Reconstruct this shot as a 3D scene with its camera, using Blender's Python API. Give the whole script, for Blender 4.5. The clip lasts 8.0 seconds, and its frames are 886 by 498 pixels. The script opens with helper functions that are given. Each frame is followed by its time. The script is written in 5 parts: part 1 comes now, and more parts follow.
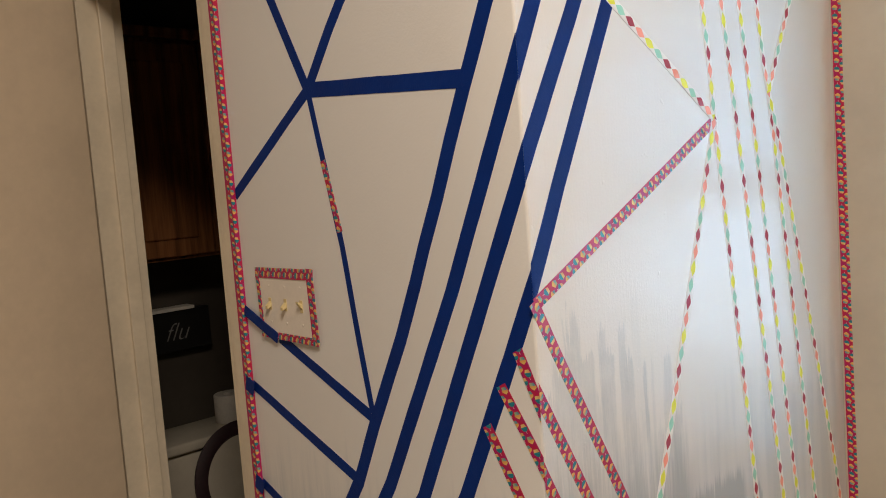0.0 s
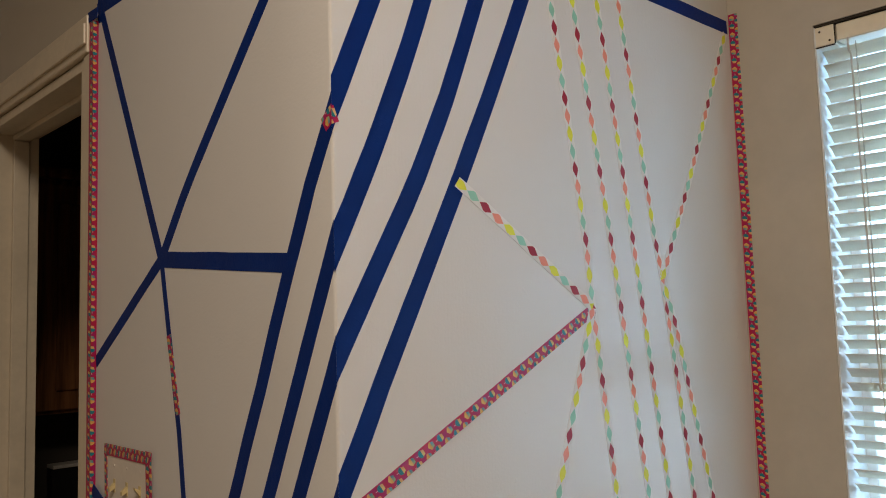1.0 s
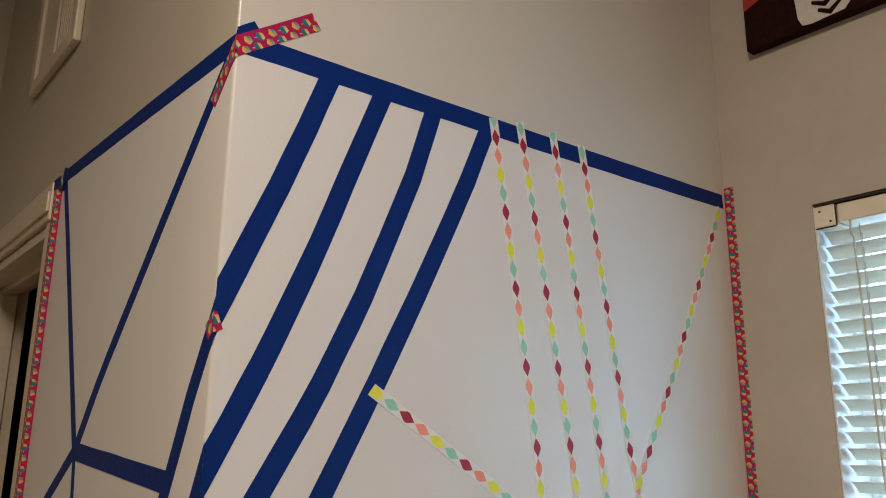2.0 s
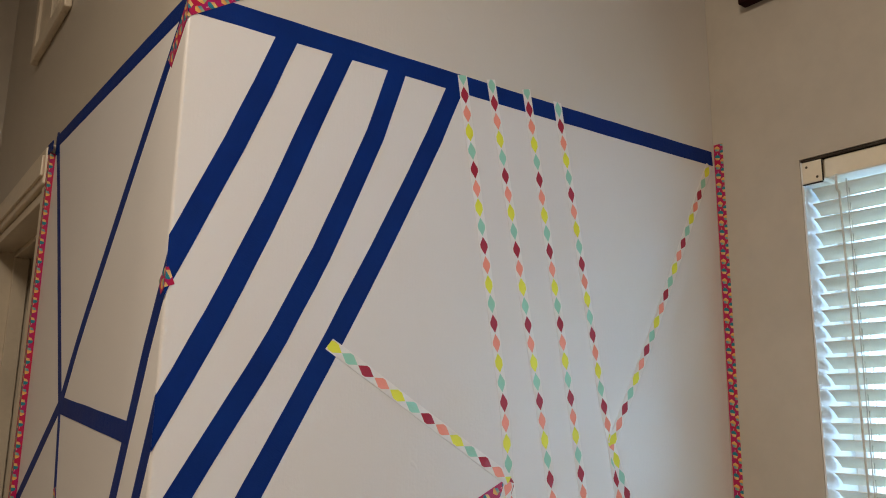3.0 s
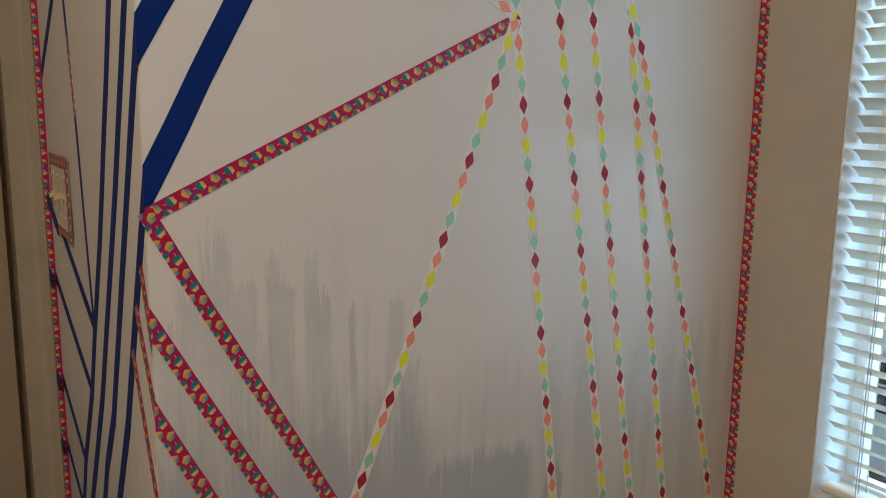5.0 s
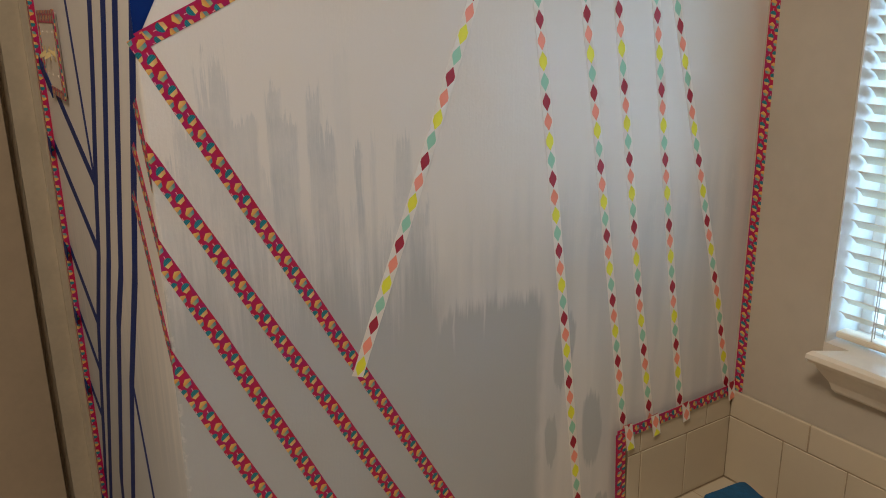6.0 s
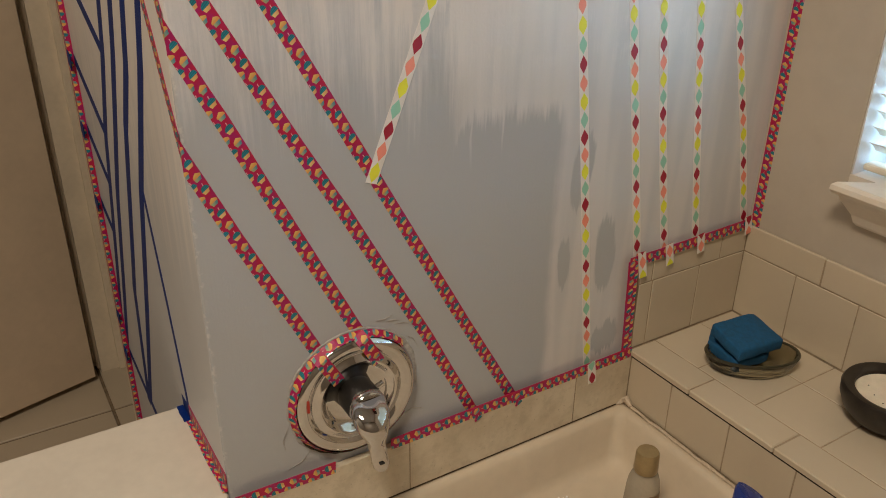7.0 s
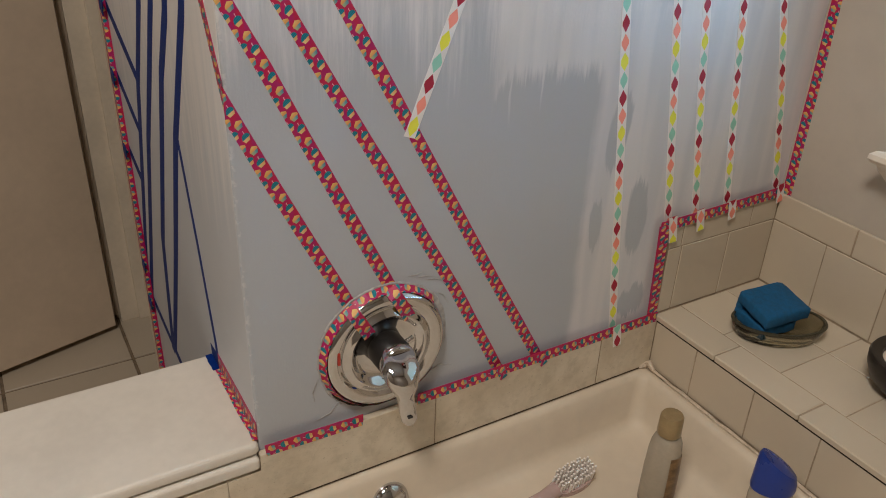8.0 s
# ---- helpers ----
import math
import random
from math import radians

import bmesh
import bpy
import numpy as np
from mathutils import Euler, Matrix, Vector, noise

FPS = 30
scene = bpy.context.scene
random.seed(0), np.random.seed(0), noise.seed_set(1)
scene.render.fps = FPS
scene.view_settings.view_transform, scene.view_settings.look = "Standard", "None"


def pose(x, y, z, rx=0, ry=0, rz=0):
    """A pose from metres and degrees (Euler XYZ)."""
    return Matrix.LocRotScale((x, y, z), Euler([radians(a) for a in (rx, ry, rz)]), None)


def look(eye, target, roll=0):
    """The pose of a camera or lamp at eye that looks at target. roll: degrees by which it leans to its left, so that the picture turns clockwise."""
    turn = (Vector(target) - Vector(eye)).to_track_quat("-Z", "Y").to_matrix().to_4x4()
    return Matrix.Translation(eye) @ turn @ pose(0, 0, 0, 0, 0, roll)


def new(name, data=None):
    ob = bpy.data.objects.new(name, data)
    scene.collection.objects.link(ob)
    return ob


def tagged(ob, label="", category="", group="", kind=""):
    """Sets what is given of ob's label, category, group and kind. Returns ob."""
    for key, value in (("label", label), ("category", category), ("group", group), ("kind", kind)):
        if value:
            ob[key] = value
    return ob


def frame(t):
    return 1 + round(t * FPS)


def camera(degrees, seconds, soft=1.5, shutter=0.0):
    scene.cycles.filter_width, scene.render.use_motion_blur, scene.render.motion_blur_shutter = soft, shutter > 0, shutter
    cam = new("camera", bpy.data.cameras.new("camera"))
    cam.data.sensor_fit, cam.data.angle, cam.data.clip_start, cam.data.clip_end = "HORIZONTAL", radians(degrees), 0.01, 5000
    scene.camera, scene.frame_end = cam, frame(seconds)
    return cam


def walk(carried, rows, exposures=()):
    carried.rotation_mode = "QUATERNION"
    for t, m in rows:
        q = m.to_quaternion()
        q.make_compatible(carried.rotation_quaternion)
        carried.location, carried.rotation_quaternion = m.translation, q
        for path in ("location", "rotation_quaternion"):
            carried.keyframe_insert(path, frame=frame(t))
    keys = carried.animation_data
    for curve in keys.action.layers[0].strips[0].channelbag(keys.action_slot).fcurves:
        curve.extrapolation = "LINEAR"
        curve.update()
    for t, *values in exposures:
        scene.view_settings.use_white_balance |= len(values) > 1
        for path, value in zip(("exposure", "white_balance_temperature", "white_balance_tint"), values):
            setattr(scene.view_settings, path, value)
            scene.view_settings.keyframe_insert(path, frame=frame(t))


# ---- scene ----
cam = camera(57.3, 8.0, soft=1.0)
PATH = [
    (0, (-0.712, -0.608, 1.475), (0.657, 0.84, 1.311), -4.3),
    (0.5, (-0.599, -0.699, 1.502), (0.737, 0.788, 1.438), -3.9),
    (1, (-0.501, -0.691, 1.526), (0.873, 0.751, 1.706), -1.8),
    (1.5, (-0.437, -0.703, 1.599), (0.827, 0.779, 2.053), -0.3),
    (1.7, (-0.385, -0.715, 1.625), (0.861, 0.775, 2.1), 0.1),
    (2.8, (-0.243, -0.796, 1.633), (0.905, 0.768, 2.119), 0.7),
    (3, (-0.246, -0.799, 1.618), (0.911, 0.782, 2.024), 0.8),
    (3.5, (-0.246, -0.808, 1.581), (0.923, 0.792, 1.856), 1.0),
    (4, (-0.238, -0.816, 1.531), (0.901, 0.822, 1.671), 1.4),
    (4.5, (-0.199, -0.81, 1.474), (0.904, 0.851, 1.315), 1.5),
    (4.7, (-0.19, -0.811, 1.455), (0.901, 0.846, 1.203), 1.3),
    (5.8, (-0.176, -0.799, 1.369), (0.864, 0.833, 0.865), -0.8),
    (6, (-0.175, -0.798, 1.351), (0.853, 0.821, 0.781), -0.8),
    (6.5, (-0.18, -0.794, 1.319), (0.806, 0.784, 0.585), -0.4),
    (7, (-0.179, -0.789, 1.281), (0.763, 0.737, 0.397), 0.7),
    (7.5, (-0.19, -0.779, 1.268), (0.734, 0.738, 0.349), 2.2),
    (8, (-0.206, -0.774, 1.272), (0.697, 0.726, 0.307), 2.2),
]
EXPOSURE = [(0.0, 0.50, 6300, 10), (0.5, 0.22, 6200, 10), (1.0, -0.26, 6450, 10), (1.5, -0.18, 6500, 10), (2.8, -0.14, 6400, 10), (3.0, -0.14, 6400, 10), (3.5, -0.35, 6500, 10), (4.7, -0.40, 6650, 10), (6.0, -0.08, 6600, 10), (6.5, 0.10, 6600, 10), (7.0, 0.20, 6600, 10), (7.5, 0.33, 6150, 10), (8.0, 0.30, 5700, 10)]
walk(cam, [(t, look(eye, target, roll)) for t, eye, target, roll in PATH], EXPOSURE)

# ---------------------------------------------------------------- light
world = bpy.data.worlds.new("sky")
scene.world = world
world.use_nodes = True
sky = world.node_tree.nodes.new("ShaderNodeTexSky")
sky.sky_type, sky.sun_disc = "NISHITA", False
sky.sun_elevation, sky.sun_rotation = radians(50), radians(200)
world.node_tree.links.new(sky.outputs[0], world.node_tree.nodes["Background"].inputs[0])
world.node_tree.nodes["Background"].inputs[1].default_value = 0.12
DAYLIGHT = 14.0
# warm indoor light from out of view; its place on the ceiling is assumed
lamp_data = bpy.data.lights.new("unseen_lamp_light", "AREA")
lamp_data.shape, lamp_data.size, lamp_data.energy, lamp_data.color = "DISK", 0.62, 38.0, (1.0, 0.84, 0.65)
lamp_light = new("unseen_lamp_light", lamp_data)
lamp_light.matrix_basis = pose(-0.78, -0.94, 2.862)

# ---------------------------------------------------------------- plan (metres)
W = 0.910          # wall with the window: x = W
DECK = 0.558       # top of the tiled tub deck
DX = 0.664         # front of the deck
RIM = 0.457        # top of the tub's rim
TOP = 0.724        # top of the tiles on the walls
CEIL = 2.95
FLOOR = -0.02
WIN = (-1.16, -0.153, 0.848, 2.016)   # window opening: y0, y1, z0, z1
DOOR = (0.705, 1.290, 1.994)           # doorway: y0, y1, head
FAR = 1.405        # wall beyond the door


# ---------------------------------------------------------------- materials
class Nodes:
    """Short forms for building a node tree."""

    def __init__(self, name):
        self.m = bpy.data.materials.new(name)
        self.m.use_nodes = True
        self.t = self.m.node_tree
        self.b = self.t.nodes["Principled BSDF"]
        self.coord = self.t.nodes.new("ShaderNodeTexCoord")

    def put(self, socket, value):
        if isinstance(value, bpy.types.NodeSocket):
            self.t.links.new(value, socket)
        elif value is not None:
            socket.default_value = value

    def math(self, op, a, b=None, c=None):
        n = self.t.nodes.new("ShaderNodeMath")
        n.operation = op
        for i, v in enumerate((a, b, c)):
            self.put(n.inputs[i], v)
        return n.outputs[0]

    def xyz(self, socket=None):
        n = self.t.nodes.new("ShaderNodeSeparateXYZ")
        self.put(n.inputs[0], socket or self.coord.outputs["Object"])
        return n.outputs

    def scaled(self, sx, sy, sz, socket=None):
        n = self.t.nodes.new("ShaderNodeMapping")
        self.put(n.inputs[0], socket or self.coord.outputs["Object"])
        n.inputs["Scale"].default_value = (sx, sy, sz)
        return n.outputs[0]

    def noise(self, scale, detail=4.0, rough=0.55, vector=None):
        n = self.t.nodes.new("ShaderNodeTexNoise")
        self.put(n.inputs["Vector"], vector or self.coord.outputs["Object"])
        n.inputs["Scale"].default_value, n.inputs["Detail"].default_value, n.inputs["Roughness"].default_value = scale, detail, rough
        return n.outputs[0]

    def step(self, v, lo, hi):
        n = self.t.nodes.new("ShaderNodeMapRange")
        n.interpolation_type = "SMOOTHSTEP"
        self.put(n.inputs[0], v)
        n.inputs[1].default_value, n.inputs[2].default_value = lo, hi
        return n.outputs[0]

    def mix(self, f, a, b):
        n = self.t.nodes.new("ShaderNodeMix")
        n.data_type = "RGBA"
        self.put(n.inputs[0], f)
        for i, v in ((6, a), (7, b)):
            self.put(n.inputs[i], (*v, 1) if isinstance(v, tuple) else v)
        return n.outputs[2]

    def bump(self, height, strength, distance=0.001):
        n = self.t.nodes.new("ShaderNodeBump")
        n.inputs["Strength"].default_value, n.inputs["Distance"].default_value = strength, distance
        self.put(n.inputs["Height"], height)
        self.put(self.b.inputs["Normal"], n.outputs[0])

    def done(self, color, rough=0.5, **more):
        self.put(self.b.inputs["Base Color"], (*color, 1) if isinstance(color, tuple) else color)
        self.put(self.b.inputs["Roughness"], rough)
        for key, value in more.items():
            self.put(self.b.inputs[key.replace("_", " ")], value)
        return self.m


def plain(name, color, rough=0.5, vary=0.08, scale=18.0, grain=0.0, **more):
    """A surface of one colour with blotches at two scales and a fine relief."""
    n = Nodes(name)
    a = n.noise(scale, 5.0)
    b = n.noise(scale * 9, 3.0)
    f = n.math("ADD", n.math("MULTIPLY", a, 0.7), n.math("MULTIPLY", b, 0.3))
    dark = tuple(c * (1 - 2 * vary) for c in color)
    light = tuple(min(1.0, c * (1 + vary)) for c in color)
    if grain:
        n.bump(b, grain)
    r = n.math("ADD", n.math("MULTIPLY", a, 0.14), rough - 0.07)
    return n.done(n.mix(n.step(f, 0.3, 0.7), dark, light), r, **more)


WHITE_PAINT, GREY_PAINT, DEEP_GREY = (0.725, 0.70, 0.695), (0.485, 0.510, 0.555), (0.425, 0.450, 0.492)
GREIGE = (0.50, 0.449, 0.382)


def wall_paint_b():
    """Primed white above, grey cut in below with dry brush strokes and darker patches."""
    n = Nodes("wall_paint_with_grey_strokes")
    x, y, z = n.xyz()
    stroke = n.noise(1.0, 2.0, 0.5, n.scaled(24, 24, 2.2))
    fine = n.noise(1.0, 5.0, 0.75, n.scaled(210, 210, 9.0))
    hair = n.noise(1.0, 4.0, 0.7, n.scaled(330, 330, 13.0))
    mottle = n.noise(34.0, 5.0, 0.65)
    blot = n.noise(5.0, 4.0)
    dry = n.math("MULTIPLY", n.math("SUBTRACT", fine, 0.5), 0.34)
    wild = n.math("MULTIPLY", n.math("SUBTRACT", stroke, 0.5), 0.70)
    sway = n.math("ADD", x, n.math("MULTIPLY", n.math("SUBTRACT", n.noise(1.0, 3.0, 0.6, n.scaled(30, 30, 9)), 0.5), 0.016))
    grey = n.math("MULTIPLY", n.step(n.math("SUBTRACT", n.math("ADD", 1.17, n.math("MULTIPLY", wild, 0.25)), z), 0.0, 0.16), n.math("ADD", 0.38, n.math("MULTIPLY", n.step(stroke, 0.40, 0.62), 0.34)))
    # bristle marks: what a drying brush leaves on the wall
    bristle = n.math("ADD", n.math("MULTIPLY", n.math("SUBTRACT", n.math("ADD", n.math("MULTIPLY", hair, 0.6), n.math("MULTIPLY", fine, 0.4)), 0.5), 2.9), 0.46)
    body = n.math("MULTIPLY", n.math("ADD", 0.58, n.math("MULTIPLY", n.step(bristle, 0.05, 0.75), 0.42)), n.math("ADD", 0.72, n.math("MULTIPLY", n.step(n.noise(1.0, 4.0, 0.6, n.scaled(26, 26, 10)), 0.38, 0.62), 0.36)))
    edge = n.math("ADD", sway, n.math("MULTIPLY", n.math("SUBTRACT", bristle, 0.5), 0.006))
    height = n.math("ADD", z, n.math("ADD", n.math("MULTIPLY", n.math("SUBTRACT", stroke, 0.5), 0.05), n.math("MULTIPLY", n.math("SUBTRACT", mottle, 0.5), 0.03)))
    # single strokes: sides, height of the dry top and of the full coat below it
    for x0, x1, dry_top, full_top, strength in (
            (0.002, 0.040, 1.255, 1.170, 0.62), (0.026, 0.060, 1.300, 1.215, 0.58), (0.052, 0.084, 1.360, 1.250, 0.60), (0.066, 0.108, 1.270, 1.240, 0.66), (0.100, 0.122, 1.235, 1.150, 0.45),
            (0.119, 0.136, 1.310, 1.255, 0.70), (0.121, 0.151, 1.262, 1.235, 0.88), (0.163, 0.180, 1.305, 1.255, 0.66), (0.172, 0.195, 1.262, 1.205, 0.80), (0.196, 0.216, 1.325, 1.290, 0.16), (0.198, 0.218, 1.195, 1.090, 0.42),
            (0.218, 0.228, 1.240, 1.180, 0.86), (0.237, 0.244, 1.275, 1.165, 0.42), (0.224, 0.262, 1.165, 1.060, 0.42), (0.267, 0.291, 1.245, 1.185, 0.76), (0.288, 0.314, 1.160, 1.105, 0.66), (0.250, 0.290, 1.140, 1.060, 0.55)):
        wide = n.math("MULTIPLY", n.step(edge, x0 - 0.0025, x0 + 0.0025), n.math("SUBTRACT", 1.0, n.step(edge, x1 - 0.0025, x1 + 0.0025)))
        fade = n.math("MAXIMUM", 0.0, n.math("DIVIDE", n.math("SUBTRACT", height, full_top), dry_top - full_top))
        cover = n.step(n.math("SUBTRACT", bristle, fade), -0.06, 0.14)
        grey = n.math("MAXIMUM", grey, n.math("MULTIPLY", n.math("MULTIPLY", wide, cover), n.math("MULTIPLY", body, strength)))
    # scuffed, lighter spots where the second pass skipped
    skip = n.math("MULTIPLY", n.step(n.math("ADD", n.math("MULTIPLY", hair, 0.5), n.math("MULTIPLY", mottle, 0.5)), 0.50, 0.60), n.math("MULTIPLY", n.step(z, 0.99, 1.08), 0.38))
    grey = n.math("MULTIPLY", grey, n.math("SUBTRACT", 1.0, skip))
    color = n.mix(grey, WHITE_PAINT, GREY_PAINT)
    # second coat: a crisp patch under 1.0 m and the lower left field
    jag = n.math("ADD", n.math("MULTIPLY", dry, 0.22), n.math("MULTIPLY", wild, 0.13))
    jag2 = n.math("ADD", n.math("MULTIPLY", n.math("SUBTRACT", blot, 0.5), 0.05), n.math("MULTIPLY", dry, 0.03))
    inside = n.math("MULTIPLY", n.step(n.math("ADD", x, jag2), 0.300, 0.318), n.math("SUBTRACT", 1.0, n.step(n.math("ADD", x, jag2), 0.480, 0.502)))
    under = n.step(n.math("SUBTRACT", n.math("ADD", 0.995, jag), z), -0.006, 0.022)
    left = n.math("MULTIPLY", n.step(n.math("SUBTRACT", n.math("ADD", 1.105, n.math("MULTIPLY", jag, 2.6)), z), -0.02, 0.11), n.math("SUBTRACT", 1.0, n.step(sway, 0.318, 0.345)))
    second = n.math("MAXIMUM", n.math("MULTIPLY", inside, under), left)

    def blob(cx, cz, rx, rz):
        dx = n.math("DIVIDE", n.math("SUBTRACT", n.math("ADD", x, n.math("MULTIPLY", jag2, 0.5)), cx), rx)
        dz = n.math("DIVIDE", n.math("SUBTRACT", n.math("ADD", z, jag), cz), rz)
        d = n.math("ADD", n.math("MULTIPLY", dx, dx), n.math("MULTIPLY", dz, dz))
        return n.math("SUBTRACT", 1.0, n.step(d, 0.75, 1.15))

    for spot in ((0.531, 0.892, 0.019, 0.058), (0.590, 0.745, 0.020, 0.062), (0.513, 0.760, 0.012, 0.040), (0.605, 0.595, 0.028, 0.030)):
        second = n.math("MAXIMUM", second, n.math("MULTIPLY", blob(*spot), 0.95))
    for cx, lo, hi in ((0.347, 0.915, 1.02), (0.392, 0.93, 1.03)):
        bare = n.math("MULTIPLY", n.math("SUBTRACT", 1.0, n.step(n.math("ABSOLUTE", n.math("SUBTRACT", sway, cx)), 0.0008, 0.0022)), n.math("MULTIPLY", n.step(z, lo, lo + 0.05), n.math("SUBTRACT", 1.0, n.step(z, hi, hi + 0.02))))
        second = n.math("MULTIPLY", second, n.math("SUBTRACT", 1.0, n.math("MULTIPLY", bare, 0.8)))
    color = n.mix(second, color, DEEP_GREY)
    color = n.mix(n.math("MULTIPLY", n.step(z, 2.046, 2.050), 0.5), color, GREIGE)
    # chips along the outer edge, and small lumps under the paint
    chips = n.math("MULTIPLY", n.math("SUBTRACT", 1.0, n.step(x, 0.002, 0.007)), n.step(n.noise(150.0, 3.0), 0.54, 0.60))
    color = n.mix(n.math("MULTIPLY", chips, 0.25), color, (0.80, 0.78, 0.75))
    lumps = n.step(n.noise(42.0, 2.0), 0.70, 0.78)
    n.bump(n.math("ADD", n.math("ADD", n.noise(240.0, 3.0), fine), n.math("MULTIPLY", lumps, 1.6)), 0.22)
    rough = n.math("ADD", 0.215, n.math("MULTIPLY", n.noise(7.0, 3.0), 0.045))
    return n.done(color, rough, Specular_IOR_Level=0.5)


def wall_paint_a():
    """Primed between the band of tape and the floor, the older colour above it."""
    n = Nodes("wall_paint_beside_door")
    x, y, z = n.xyz()
    streak = n.noise(1.0, 5.0, 0.65, n.scaled(55, 55, 3.2))
    f = n.step(n.math("SUBTRACT", 1.22, n.math("ADD", z, n.math("MULTIPLY", streak, 0.4))), -0.05, 0.2)
    color = n.mix(n.math("MULTIPLY", f, 0.85), WHITE_PAINT, GREY_PAINT)
    edge = n.math("SUBTRACT", z, n.math("MULTIPLY", y, 0.033))
    color = n.mix(n.step(edge, 2.044, 2.048), color, GREIGE)
    color = n.mix(n.step(y, 0.690, 0.70), color, GREIGE)
    n.bump(n.noise(240.0, 3.0), 0.2)
    return n.done(color, n.math("ADD", 0.36, n.math("MULTIPLY", n.noise(7.0, 3.0), 0.14)))


def tape_red():
    """Crimson printed tape: a full row of small cakes, teal icing on a yellow cup and yellow icing on a teal cup by turns, and a second row cut by the edge."""
    n = Nodes("printed_crimson_tape")
    u, v, _ = n.xyz(n.coord.outputs["UV"])
    P = 0.0164
    warp = n.math("MULTIPLY", n.math("SUBTRACT", n.noise(1.0, 2.0, 0.5, n.scaled(260, 260, 1, n.coord.outputs["UV"])), 0.5), 0.0020)
    patch = n.noise(1.0, 1.0, 0.5, n.scaled(70, 90, 1, n.coord.outputs["UV"]))
    color = n.mix(n.step(patch, 0.40, 0.62), (0.45, 0.007, 0.060), (0.37, 0.007, 0.115))
    for shift, off, R in ((0.0, 0.0022, 0.0050), (0.47, -0.0074, 0.0048)):
        pos = n.math("ADD", n.math("DIVIDE", u, P), shift)
        du = n.math("MULTIPLY", n.math("SUBTRACT", n.math("FRACT", pos), 0.5), P)
        dv = n.math("ADD", n.math("SUBTRACT", v, off), warp)
        odd = n.math("GREATER_THAN", n.math("FRACT", n.math("MULTIPLY", n.math("FLOOR", pos), 0.5)), 0.25)
        t = n.math("DIVIDE", n.math("ADD", du, n.math("MULTIPLY", dv, 0.20)), R)
        side = n.math("DIVIDE", n.math("ABSOLUTE", dv), R)
        # cup: narrower towards its foot
        cup = n.math("MULTIPLY", n.math("MULTIPLY", n.math("GREATER_THAN", t, 0.0), n.math("LESS_THAN", t, 0.92)), n.math("LESS_THAN", side, n.math("SUBTRACT", 0.92, n.math("MULTIPLY", t, 0.34))))
        dome = n.math("SQRT", n.math("MAXIMUM", 0.0, n.math("SUBTRACT", 1.0, n.math("MULTIPLY", t, t))))
        peak = n.math("MINIMUM", dome, n.math("MULTIPLY", n.math("ADD", t, 1.0), 1.55))
        crown = n.math("ADD", n.math("MULTIPLY", odd, dome), n.math("MULTIPLY", n.math("SUBTRACT", 1.0, odd), peak))
        icing = n.math("MULTIPLY", n.math("MULTIPLY", n.math("GREATER_THAN", t, -1.0), n.math("LESS_THAN", t, 0.12)), n.math("LESS_THAN", side, crown))
        swirl = n.math("GREATER_THAN", n.math("SINE", n.math("MULTIPLY", n.math("ADD", du, n.math("MULTIPLY", dv, 0.35)), 3000.0)), 0.2)
        teal = n.mix(n.math("MULTIPLY", swirl, 0.55), (0.010, 0.22, 0.29), (0.012, 0.085, 0.13))
        gold = n.mix(n.step(t, -0.9, 0.1), (0.74, 0.50, 0.14), (0.68, 0.32, 0.09))
        pale = n.mix(n.step(n.math("DIVIDE", dv, R), -0.7, 0.7), (0.34, 0.42, 0.22), (0.09, 0.28, 0.36))
        straw = n.mix(n.step(n.math("DIVIDE", dv, R), -0.8, 0.8), (0.72, 0.54, 0.20), (0.66, 0.36, 0.15))
        color = n.mix(cup, color, n.mix(odd, pale, straw))
        color = n.mix(icing, color, n.mix(odd, gold, teal))
        stick = n.math("MULTIPLY", n.math("MULTIPLY", odd, n.math("LESS_THAN", n.math("ABSOLUTE", n.math("ADD", t, 1.30)), 0.34)), n.math("LESS_THAN", n.math("ABSOLUTE", dv), 0.00042))
        color = n.mix(n.math("MULTIPLY", stick, 0.8), color, (0.80, 0.55, 0.56))
    n.bump(n.noise(160.0, 3.0), 0.25)
    return n.done(color, 0.42, Specular_IOR_Level=0.4)


